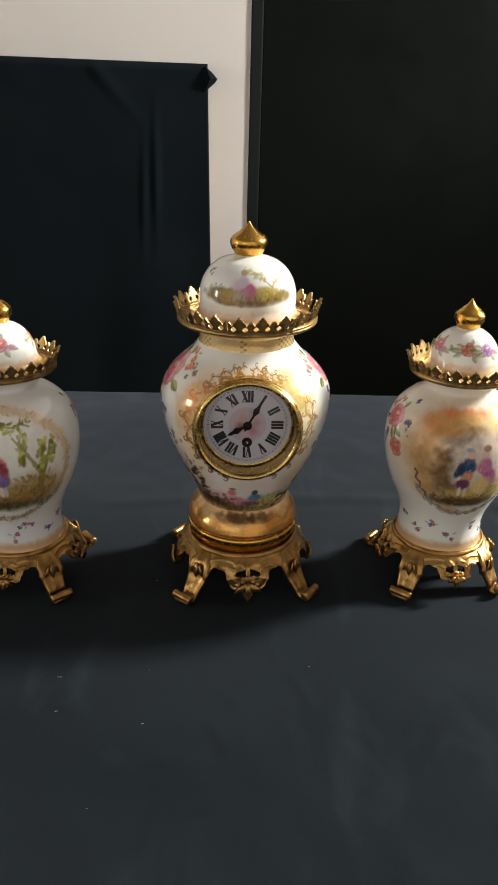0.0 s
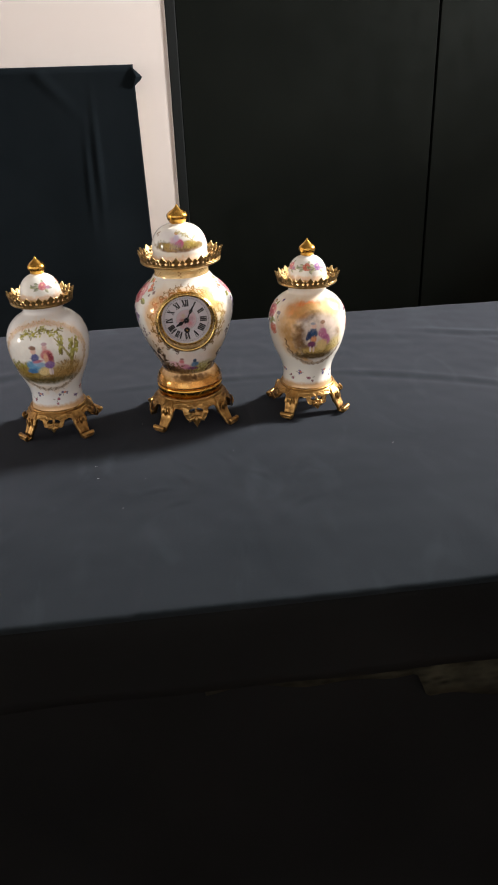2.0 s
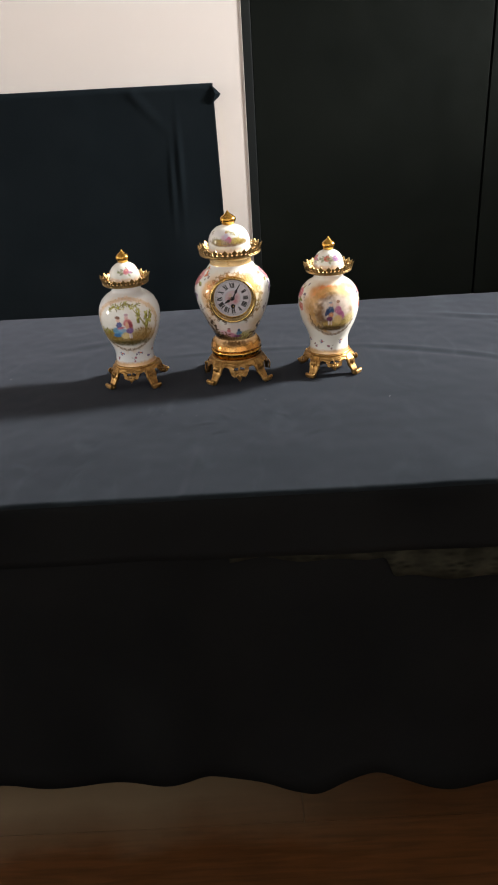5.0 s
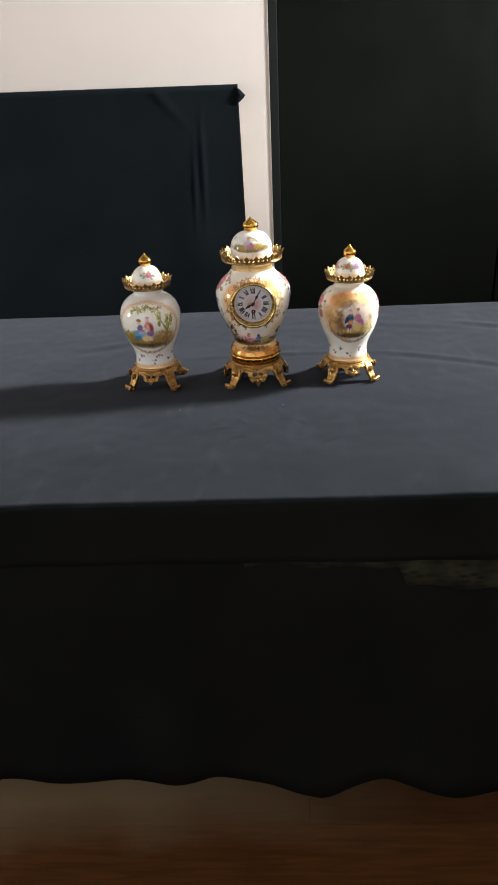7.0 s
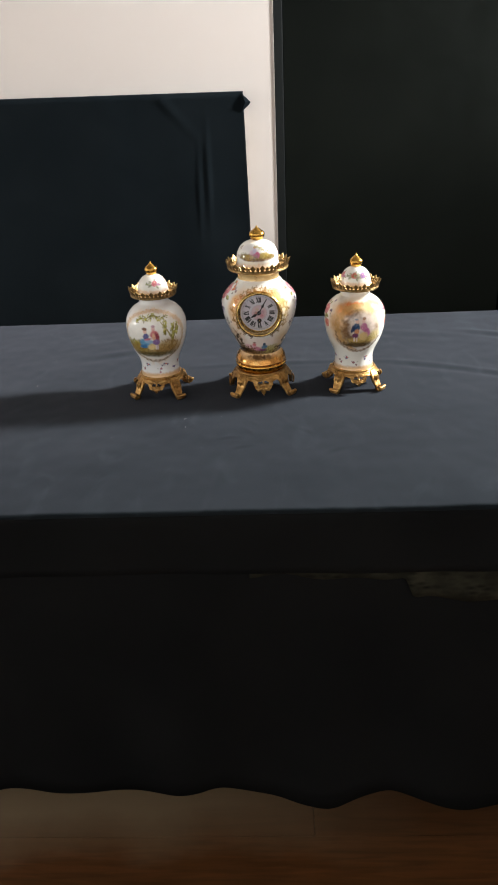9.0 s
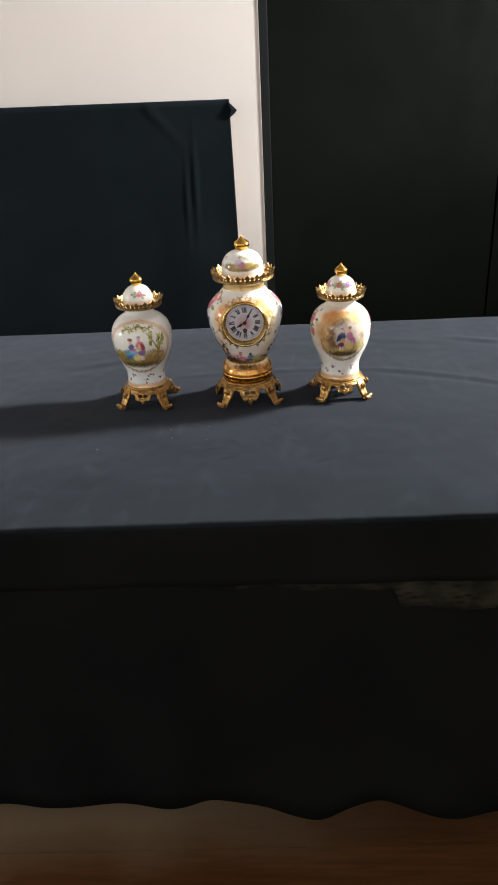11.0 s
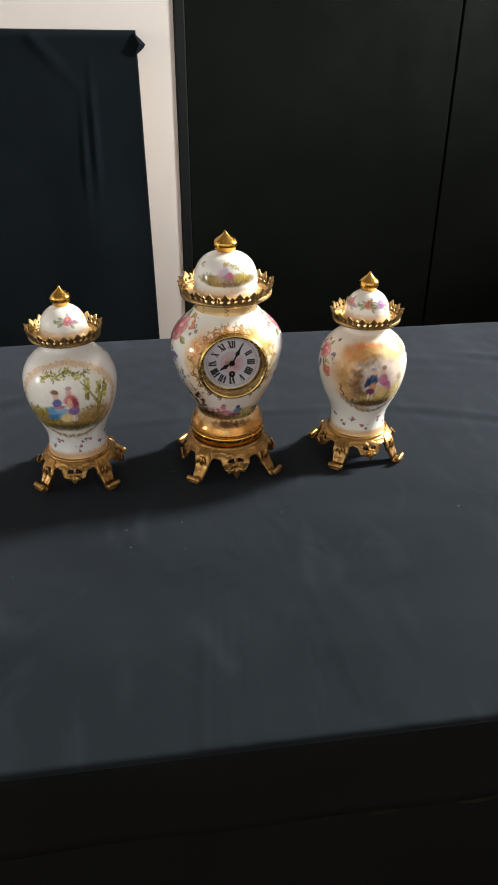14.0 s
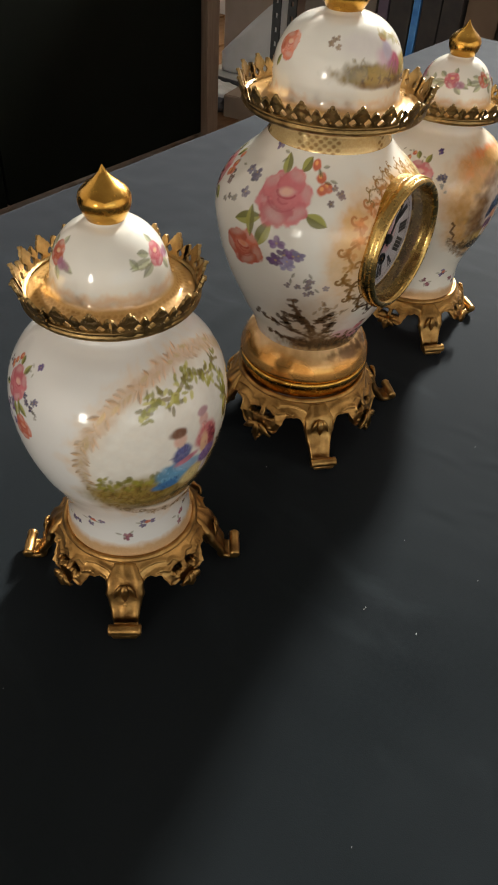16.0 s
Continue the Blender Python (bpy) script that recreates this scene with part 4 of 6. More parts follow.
        g.blob(front - 11, 0.1300, 0.0030, 0.0070, lin(46, 60, 92), rot=-20, edge=0.6, rough=0.15)
        g.blob(front - 3, 0.1250, 0.0042, 0.0046, lin(206, 140, 96), edge=0.6, rough=0.15)
        g.blob(front - 6, 0.1165, 0.0058, 0.0050, lin(104, 56, 88), edge=0.6, rough=0.15)
        g.blob(front - 8, 0.1090, 0.0015, 0.0048, lin(222, 206, 196), edge=0.6)
        g.blob(front - 3, 0.1085, 0.0015, 0.0048, lin(214, 190, 176), edge=0.6)
        g.blob(front - 3, 0.1450, 0.0036, 0.0040, lin(216, 176, 156), edge=0.6, rough=0.12)
        g.blob(front - 4, 0.1480, 0.0034, 0.0018, lin(150, 152, 158), edge=0.6, rough=0.2)
        g.blob(front + 10, 0.1330, 0.0062, 0.0085, lin(196, 120, 152), rot=10, edge=0.5, rough=0.15)
        g.blob(front + 16, 0.1230, 0.0060, 0.0085, lin(190, 110, 152), rot=14, edge=0.6, rough=0.15)
        g.blob(front + 9, 0.1150, 0.0080, 0.0090, lin(226, 196, 132), edge=0.6, rough=0.15)
        g.blob(front + 9, 0.1450, 0.0034, 0.0040, lin(222, 184, 166), edge=0.6)
        g.blob(front + 10, 0.1490, 0.0034, 0.0026, lin(150, 112, 86), edge=0.6, rough=0.2)
    if kind == "garden":
        for th, zz, rx, ry, c in ((-17, 0.116, 0.010, 0.007, (126, 172, 204)), (-20, 0.110, 0.008, 0.004, (70, 116, 170)), (-13, 0.130, 0.004, 0.005, (112, 104, 150)), (4, 0.133, 0.006, 0.008, (214, 130, 124)), (8, 0.130, 0.003, 0.007, (146, 70, 84)), (6, 0.118, 0.005, 0.004, (140, 108, 160)), (-4, 0.108, 0.006, 0.005, (232, 208, 150))):
            scrub(g, front + th, zz, rx, ry, lin(*c), 14, 0.0032, 100, 30, 0.45)
    else:
        for th, zz, rx, ry, c in ((-5, 0.133, 0.005, 0.007, (58, 84, 122)), (-10, 0.130, 0.003, 0.006, (40, 54, 86)), (-3, 0.125, 0.003, 0.004, (210, 150, 110)), (-6, 0.117, 0.004, 0.004, (116, 58, 84)), (10, 0.133, 0.005, 0.007, (216, 156, 180)), (16, 0.123, 0.004, 0.007, (182, 104, 146)), (9, 0.115, 0.006, 0.007, (230, 200, 140))):
            scrub(g, front + th, zz, rx, ry, lin(*c), 14, 0.0030, 95, 30, 0.45)
    for s in (-1, 1):
        bouquet(g, front + (110 if kind == "garden" else 84) * s, 0.158, 0.48 if kind == "garden" else 0.60, s)
        bouquet(g, front + 165 * s, 0.135, 0.5, -s)
    for k in range(14):
        th = front + k * 360 / 14 + g.rng.normal(0, 4)
        zz = 0.058 + 0.009 * (k % 2)
        for a in (20, 160, 250):
            g.leaf(th, zz, 0.0046, 0.0009, a + g.rng.normal(0, 20), lin(128, 130, 104), dx=0.002 * math.cos(radians(a)), alpha=0.6)
        g.posy(th, zz, 0.0050, 3, lin(110, 98, 140) if k % 3 else lin(150, 96, 110), petal=0.0011)
        if k % 2:
            g.blob(th, zz, 0.0019, 0.0016, lin(200, 116, 90), edge=0.6, rough=0.2, dx=0.0015, dy=0.001)
    g.band(0.0, 0.0490, lin(234, 190, 134), soft=0.005, alpha=0.9, gild=0.35, rough=0.001)


# ---------------------------------------------------------------- the clock garniture
def gallery(parent, r0, z0, r1, z1, count, material, label):
    """A pierced crest round the lid: tall pointed leaves with small ones between, over a row of lozenge openings, leaning outwards on a moulded ring."""
    pitch = 2 * math.pi / count
    slant = Vector((r1 - r0, z1 - z0))
    nrm = Vector((slant.y, -slant.x)).normalized()
    rng = random.Random(count)
    bm = bmesh.new()

    def place(x, y, d):
        q = Vector((r0, z0)) + slant * y + nrm * d
        a = x * pitch
        return bm.verts.new((q.x * math.sin(a), -q.x * math.cos(a), q.y))

    def top(x):
        x = abs(x)
        tall = float(np.interp(x, [0, 0.05, 0.085, 0.10, 0.14, 0.17, 0.19, 0.24, 0.27, 0.31, 0.5], [1.0, 0.985, 0.92, 0.86, 0.86, 0.80, 0.71, 0.71, 0.64, 0.50, 0.40]))
        small = float(np.interp(0.5 - x, [0, 0.05, 0.09, 0.12, 0.16, 0.5], [0.76, 0.745, 0.68, 0.62, 0.50, 0.40]))
        return max(tall, small)

    def opening(x):
        f = 1 - abs(abs(x) - 0.255) / 0.135
        mid = 0.345
        return (mid, mid) if f <= 0 else (mid - 0.15 * f ** 0.7, mid + 0.17 * f ** 0.7)
    xs = sorted(set(np.round(np.concatenate([np.linspace(-0.5, 0.5, 41), [s_ * v for s_ in (-1, 1) for v in (0.12, 0.39, 0.255)]]), 4)))
    cols = []
    for x in xs:
        low, high = opening(x)
        t = top(x)
        rib = 0.0006 * math.cos(min(1.0, abs(x) / 0.24) * math.pi / 2) + 0.0004 * math.cos(min(1.0, (0.5 - abs(x)) / 0.14) * math.pi / 2)
        strips = []
        for y0, y1, rows in ((0.02, low, 3), (high, t, 6)):
            ys = np.linspace(y0, y1, rows)
            front = [place(x, y, 0.0006 + rib * (0.7 + 0.5 * math.sin(19 * y)) + (0.0004 if y < 0.1 else 0)) for y in ys]
            back = [place(x, y, -0.0006) for y in ys]
            strips.append(front + back[::-1])
        cols.append(strips)
    for a, b in zip(cols, cols[1:]):
        for p, q in zip(a, b):
            n = len(p)
            for k in range(n):
                m = (k + 1) % n
                bm.faces.new((p[k], q[k], q[m], p[m]))
    bmesh.ops.remove_doubles(bm, verts=bm.verts, dist=0.00001)
    # small bosses on the leaf tip and between the openings
    for x, y, rad in ((0.0, 0.95, 0.0010), (0.0, 0.36, 0.0009), (0.5, 0.70, 0.0008), (0.5, 0.36, 0.0008)):
        q = Vector((r0, z0)) + slant * y + nrm * 0.0008
        a = x * pitch
        bmesh.ops.create_icosphere(bm, subdivisions=1, radius=rad, matrix=Matrix.Translation((q.x * math.sin(a), -q.x * math.cos(a), q.y)))
    bmesh.ops.recalc_face_normals(bm, faces=bm.faces)
    crest = bpy.data.meshes.new("crest")
    bm.to_mesh(crest)
    bm.free()
    crest.materials.append(material)
    prof, _ = spline([(r0 - 0.002, z0 - 0.002), (r0 + 0.0005, z0 - 0.003), (r0 + 0.0022, z0 - 0.001), (r0 + 0.0016, z0 + 0.0008), (r0 + 0.0024, z0 + 0.0018), (r0 + 0.0006, z0 + 0.0028), (r0 - 0.001, z0 + 0.002)], 22)
    ring = part("gallery", lathe_mesh("gallery", prof, 96), material, parent, label)
    for k in range(count):
        leaf_ = new("crest", crest)
        leaf_.parent = ring
        leaf_.matrix_basis = pose(0, 0, rng.uniform(-0.0004, 0.0003), rng.uniform(-0.3, 0.3), rng.uniform(-0.3, 0.3), (k + 0.5) * 360 / count + rng.uniform(-0.3, 0.3))
    return ring


def stand(thing_, foot_half, ring_r, top, arch, drop_low, material, turn=0.0):
    """A cast stand: moulded collar, leafy aprons with arches, and four scrolled legs."""
    lathe("stand_collar", [(ring_r - 0.010, top - 0.006), (ring_r - 0.002, top - 0.001), (ring_r + 0.001, top + 0.0004), (ring_r + 0.0024, top - 0.0006), (ring_r + 0.0030, top - 0.002), (ring_r + 0.0022, top - 0.0034), (ring_r + 0.0010, top - 0.006), (ring_r - 0.010, top - 0.007)], 96, material, thing_)
    foot_r = foot_half * math.sqrt(2) - 0.004
    rng = random.Random(int(ring_r * 1e4))
    # one leg with its scroll, shared by four
    bow = ring_r + 0.0120
    pts = [(ring_r + 0.0012, top - 0.0050), (ring_r + 0.0075, top - 0.0110), (bow - 0.0010, top * 0.60), (bow + 0.0012, top * 0.42), (bow + (foot_r - bow) * 0.40, top * 0.21), (foot_r - 0.0085, 0.0040), (foot_r - 0.0045, 0.0022), (foot_r - 0.0008, 0.0028), (foot_r + 0.0020, 0.0052)]
    n = 46
    path, _ = spline(pts, n)
    u = np.linspace(0, 1, n)
    widths = np.interp(u, [0, 0.2, 0.36, 0.5, 0.7, 0.88, 1], [0.0062, 0.0108, 0.0112, 0.0094, 0.0078, 0.0070, 0.0078])
    thick = np.interp(u, [0, 0.4, 1], [0.0050, 0.0050, 0.0042])
    bm = bmesh.new()
    sweep(bm, [(0, -r, z) for r, z in path], widths, thick, Vector((1, 0, 0)), 0.0003)
    me = bpy.data.meshes.new("leg")
    bm.to_mesh(me)
    bm.free()
    me.materials.append(material)
    me.shade_smooth()
    roll = bmesh.new()
    prof = [(0.0018, -0.0098), (0.0031, -0.0095), (0.0036, -0.0084), (0.0032, -0.0070), (0.0034, 0.0), (0.0032, 0.0070), (0.0036, 0.0084), (0.0031, 0.0095), (0.0018, 0.0098)]
    rings = []
    for rr, x in prof:
        rings.append([roll.verts.new((x, -foot_r - 0.0002 + rr * math.cos(a), 0.0076 + rr * math.sin(a))) for a in np.linspace(0, 2 * math.pi, 14, endpoint=False)])
    for a, b in zip(rings, rings[1:]):
        for i in range(14):
            roll.faces.new((a[i], a[(i + 1) % 14], b[(i + 1) % 14], b[i]))
    roll.faces.new(rings[0][::-1])
    roll.faces.new(rings[-1])
    rme = bpy.data.meshes.new("scroll_foot")
    roll.to_mesh(rme)
    roll.free()
    rme.materials.append(material)
    rme.shade_smooth()
    # a spray of raised leaves at the head of the leg and a husk below it
    leaves = []
    for place, way, long, wide, high, up in [((0, -bow - 0.0018, top * 0.76), (0, -0.10, -1), 0.0135, 0.0030, 0.0018, (0, -1, 0.1)), ((0, -bow - 0.0028, top * 0.44), (0, -0.25, -0.97), 0.0075, 0.0018, 0.0013, (0, -1, 0.2))] + [
            entry for s in (-1, 1) for entry in (
                ((s * 0.0020, -bow - 0.0012, top * 0.74), (s * 0.42, -0.08, -0.92), 0.0112, 0.0020, 0.0014, (0, -1, 0.1)),)]:
        bm = bmesh.new()
        lobe(bm, place, way, long, wide, high, up)
        lme = bpy.data.meshes.new("leaf")
        bm.to_mesh(lme)
        bm.free()
        lme.materials.append(material)
        lme.shade_smooth()
        leaves.append(lme)
    for k in range(4):
        leg = new("leg", me)
        leg.parent = thing_
        leg.matrix_basis = pose(0, 0, 0, 0, 0, 45 + 90 * k + turn)
        foot = new("scroll_foot", rme)
        foot.parent = leg
        for lme in leaves:
            leaf = new("leaf", lme)
            leaf.parent = leg
    # one apron with raised scrolls, beads and a leafy drop, shared by four
    ridges = []
    for s in (-1, 1):
        for pts_, w, h in (([(0.10, 0.040), (0.24, 0.020), (0.44, 0.014), (0.62, 0.020), (0.70, 0.036), (0.60, 0.044), (0.52, 0.034)], 0.040, 0.0019),
                           ([(0.30, 0.006), (0.50, 0.004), (0.74, 0.008), (0.92, 0.020)], 0.035, 0.0013),
                           ([(0.04, 0.014), (0.14, 0.008), (0.26, 0.010)], 0.035, 0.0014),
                           ([(0.78, 0.050), (0.88, 0.036), (0.99, 0.034)], 0.045, 0.0015)):
            line, _ = spline(pts_, 14)
            ridges.append((np.array([(s * f_, v_ / 0.05) for f_, v_ in line]), w, h))
    dots = [(0.11 * k_, 0.50, 0.032, 0.0019) for k_ in (-2, -1, 0, 1, 2)] + [(s * 0.36, 0.66, 0.05, 0.0020) for s in (-1, 1)] + [(s * 0.17, 0.92, 0.05, 0.0018) for s in (-1, 1)] + [(0, 1.0, 0.06, 0.0024)]
    bm = bmesh.new()
    n, rows = 120, 34
    grid, slit = [], set()
    tall = 0.0115
    for i in range(n + 1):
        f = i / n * 2 - 1
        a = radians(44.6) * f
        q = abs(f) / 0.43
        lobes = float(np.interp(q, [0, 0.10, 0.24, 0.34, 0.44, 0.60, 0.76, 0.84, 0.93, 1.0, 3.0], [1.0, 0.93, 0.72, 0.50, 0.56, 0.62, 0.50, 0.28, 0.16, 0.0, 0.0]))
        low = arch - (arch - drop_low) * lobes + 0.0022 * max(0, 1 - abs(abs(f) - 0.60) / 0.2) - (arch - 0.36 * top) * min(1.0, max(0.0, abs(f) - 0.68) / 0.15) ** 1.8
        col = []
        for j in range(rows):
            t = j / (rows - 1)
            z = (top - 0.0028) * (1 - t) + low * t
            v = (top - 0.0028 - z) / max(tall, 0.001) * 0.5
            rad = ring_r + 0.0018 + 0.0108 * math.sin(min(1.5, 1.9 * v))
            p = np.array((f, v))
            for line, w, h in ridges:
                d2 = ((line - p) ** 2).sum(1).min() / w ** 2
                if d2 < 6:
                    rad += 0.75 * h * math.exp(-d2)
            for f0, v0, w, h in dots:
                d2 = ((f - f0) ** 2 + (v - v0) ** 2) / w ** 2
                if d2 < 6:
                    rad += h * math.exp(-d2)
            rad += 0.0011 * max(0, 1 - (1 - t) * (1 - t) / 0.004)
            inner_r = max(ring_r + 0.0005, rad - 0.0052)
            col.append((bm.verts.new((rad * math.sin(a), -rad * math.cos(a), z)), bm.verts.new((inner_r * math.sin(a), -inner_r * math.cos(a), z + 0.0006))))
            if 0.045 < abs(f) < 0.24 and arch - 0.0030 < z < arch + 0.0006 + 0.002 * (0.24 - abs(f)) / 0.2 and low < arch - 0.006:
                slit.add((i, j))
        grid.append(col)
    for i in range(n):
        for j in range(rows - 1):
            if (i, j) in slit:
                continue
            a, b, c, d = grid[i][j], grid[i + 1][j], grid[i + 1][j + 1], grid[i][j + 1]
            bm.faces.new((a[0], d[0], c[0], b[0]))
            bm.faces.new((a[1], b[1], c[1], d[1]))
            for (u0, u1), nb in (((a, d), (i - 1, j)), ((c, b), (i + 1, j)), ((b, a), (i, j - 1)), ((d, c), (i, j + 1))):
                if nb in slit or not (0 <= nb[0] < n and 0 <= nb[1] < rows - 1):
                    bm.faces.new((u0[0], u0[1], u1[1], u1[0]))
    apron = bpy.data.meshes.new("apron")
    bm.to_mesh(apron)
    bm.free()
    apron.materials.append(material)
    apron.shade_smooth()
    # leaf at the tip of the drop, and a small leaf hung on each leg
    bm = bmesh.new()
    rad = ring_r + 0.0150
    length = (arch - drop_low) * 0.75
    lobe(bm, (0, -rad, drop_low + length * 0.95), (0, -0.05, -1), length, 0.0034, 0.0024, (0, -1, 0.2))
    for side in (-1, 1):
        lobe(bm, (side * 0.0015, -rad, drop_low + length * 0.90), (side * 0.9, -0.05, -0.7), length * 0.72, 0.0030, 0.0022, (0, -1, 0.2))
    for r_, cnt in ((0.0, 1), (0.0026, 3), (0.0052, 2), (0.0074, 1)):
        for c_ in range(cnt):
            bmesh.ops.create_icosphere(bm, subdivisions=1, radius=0.0017, matrix=Matrix.Translation(((c_ - (cnt - 1) / 2) * 0.0027, -rad - 0.0012, drop_low + 0.0095 - r_)))
    drop = bpy.data.meshes.new("leaf_drop")
    bm.to_mesh(drop)
    bm.free()
    drop.materials.append(material)
    drop.shade_smooth()
    for k in range(4):
        a = new("apron", apron)
        a.parent = thing_
        a.matrix_basis = pose(0, 0, 0, 0, 0, 90 * k + turn)
        d = new("leaf_drop", drop)
        d.parent = a


def painted(name, points, rows, segs, seed, paint, parent, label="", keep=None):
    prof, arc = spline(points, rows)
    g = Glaze(prof, arc, segs, seed)
    paint(g)
    return part(name, lathe_mesh(name, prof, segs, g.rgba(), keep), PORCELAIN, parent, label)


def finial(parent, z0, r, h):
    pts = [(r * w, z0 + h * f) for w, f in ((0.55, 0.03), (0.70, 0.03), (0.80, 0.11), (0.95, 0.26), (1.0, 0.40), (0.94, 0.51), (0.76, 0.61), (0.46, 0.725), (0.20, 0.85), (0.085, 0.94), (0.02, 1.0))]
    lathe("finial", pts, 64, GOLD_LEAF, parent, "onion-shaped gilded finial", 60)


TABLE = 0.75


def make_clock():
    c = thing("mantel_clock", pose(0.0, 0.0, TABLE, 0, 0, 0.5), "white porcelain urn clock with painted roses and gilt bronze stand", "clock", "clock garniture")
    body = [(0.0388, 0.070), (0.0379, 0.076), (0.0385, 0.081), (0.0405, 0.087), (0.0434, 0.0935), (0.0481, 0.102), (0.0539, 0.114), (0.0603, 0.128), (0.0656, 0.143), (0.0691, 0.158), (0.0709, 0.172), (0.0688, 0.184), (0.0633, 0.194), (0.0548, 0.203), (0.0462, 0.2105), (0.0410, 0.2165), (0.0388, 0.2195)]
    hole = lambda co: ~((co[..., 0] ** 2 + (co[..., 2] - 0.165) ** 2 < 0.0385 ** 2) & (co[..., 1] < 0))
    painted("urn_body", body, 330, 720, 4, paint_clock_body, c, "white glazed porcelain painted with roses", hole)

    def gild_foot(g):
        g.col[:] = np.array(lin(224, 168, 92))
        g.gild[:] = 0.65 + 0.3 * g.field(0.02, 3)
        g.col[:] *= (0.86 + 0.28 * g.field(0.012, 9))[..., None]
        t = np.clip((g.prof[:, 1][:, None] - 0.0695 + 0.007 * (g.field(0.01, 4) - 0.5)) / 0.010, 0, 1)
        g.col[:] = g.col * (1 - t[..., None]) + np.array(lin(226, 190, 140)) * t[..., None]
        g.gild[:] *= 1 - t
        for th in range(-20, 36, 8):
            g.blob(th, 0.0755, 0.009, 0.0035, lin(104, 72, 36), edge=1.2, alpha=0.6, rough=0.6, grain=0.004, gild=0.4)
    painted("porcelain_foot", [(0.0374, 0.0808), (0.0394, 0.0785), (0.0424, 0.0752), (0.0453, 0.0711), (0.0474, 0.0668), (0.0486, 0.0626), (0.0490, 0.0602), (0.0482, 0.0586), (0.0468, 0.0580), (0.0466, 0.0570)], 40, 160, 5, gild_foot, c, "gilded porcelain foot")
    lathe("brass_ring", [(0.0440, 0.0574), (0.0478, 0.0570), (0.0490, 0.0550), (0.0488, 0.0520), (0.0470, 0.0470), (0.0455, 0.0435), (0.0440, 0.0420)], 96, GOLD_LEAF, c)
    stand(c, 0.0580, 0.0465, 0.0430, 0.0300, 0.0055, GILT, 3.5)

    def neck_paint(g):
        g.col[:] = np.array(lin(234, 208, 150))
        g.gild[:] = 0.45
        for r in range(5):
            for k in range(46):
                g.blob((k + 0.5 * (r % 2)) * 360 / 46, 0.2195 + 0.0022 * r, 0.0014, 0.0011, lin(140, 98, 48) if (k // 5) % 2 else lin(236, 206, 150), edge=0.8, alpha=0.7, gild=0.5)
    painted("neck", [(0.0400, 0.2150), (0.0387, 0.2190), (0.0383, 0.2215), (0.0382, 0.2260), (0.0390, 0.2300), (0.0440, 0.2335)], 40, 420, 6, neck_paint, c, "gilded neck with fish-scale pattern")

    def lid_paint(g):
        paint_dome(g, "landscape")
        g.band(0.2, 0.2450, lin(240, 192, 122), soft=0.003, alpha=0.95, gild=0.36)
        g.band(0.2450, 0.2485, lin(230, 176, 118), soft=0.004, alpha=0.5, gild=0.1, rough=0.0025)
    painted("lid", [(0.0440, 0.2335), (0.0530, 0.2355), (0.0545, 0.2375), (0.0530, 0.2395), (0.0470, 0.2405), (0.0430, 0.2420), (0.0398, 0.2440), (0.0383, 0.2485), (0.0385, 0.2550), (0.0376, 0.2625), (0.0350, 0.2700), (0.0303, 0.2770), (0.0235, 0.2825), (0.0170, 0.2852), (0.0125, 0.2864), (0.0098, 0.2878), (0.0090, 0.2900)], 170, 420, 7, lid_paint, c, "domed porcelain lid with painted landscape")
    gallery(c, 0.0540, 0.2385, 0.0588, 0.2530, 21, GILT_AGED, "pierced dark bronze crest")
    finial(c, 0.2865, 0.0145, 0.0255)
    # dial case: bezel, dial, numerals, pointers, glass; its axis runs towards -y
    axis = Matrix.Translation((0, 0.0018, 0.165)) @ Matrix.Rotation(radians(90), 4, "X")

    def turned(name, pts, segs, material, label="", rows=None, parent=c):
        ob = lathe(name, pts, segs, material, parent, label, rows)
        ob.matrix_basis = axis
        return ob
    bezel = turned("bezel", [(0.0375, 0.044), (0.0405, 0.044), (0.0413, 0.0580), (0.0424, 0.0605), (0.0427, 0.0632), (0.0418, 0.0652), (0.0413, 0.0668), (0.0400, 0.0682), (0.0382, 0.0680), (0.0370, 0.0664), (0.0368, 0.0640), (0.0366, 0.0600), (0.0360, 0.0524), (0.0354, 0.0515), (0.0320, 0.0513)], 128, BRASS, "brass bezel with beaded rim", 110)
    bm = bmesh.new()
    for k in range(120):
        a = 2 * math.pi * k / 120
        bmesh.ops.create_icosphere(bm, subdivisions=1, radius=0.00055, matrix=Matrix.Translation((0.0418 * math.cos(a), 0.0418 * math.sin(a), 0.0656)))
    part("beading", bm, BRASS, bezel)
    # dial with its painted centre
    prof, arc = spline([(0.0003, 0.0), (0.0370, 0.0)], 80)
    cols = np.ones((80, 240, 4))
    cols[..., :3] = np.array(lin(214, 210, 217))
    th = np.linspace(-np.pi, np.pi, 240, endpoint=False)
    xx, yy = prof[:, :1] * np.sin(th), -prof[:, :1] * np.cos(th)
    inner = np.clip((0.0154 - prof[:, :1]) / 0.0010, 0, 1)[..., None] * np.ones((1, 240, 1))
    cols[..., :3] = cols[..., :3] * (1 - inner) + inner * np.array(lin(214, 188, 194))
    for x0, y0, rr, cc in ((-0.006, -0.001, 0.0045, lin(178, 110, 90)), (0.005, -0.006, 0.005, lin(206, 130, 140)), (0.002, 0.007, 0.006, lin(214, 196, 206)), (-0.004, 0.006, 0.004, lin(206, 180, 150)), (0.008, 0.002, 0.004, lin(196, 150, 160))):
        a = np.clip(1.3 - np.hypot(xx - x0, yy - y0) / rr, 0, 1)[..., None] * 0.8
        cols[..., :3] = cols[..., :3] * (1 - a) + a * np.array(cc)
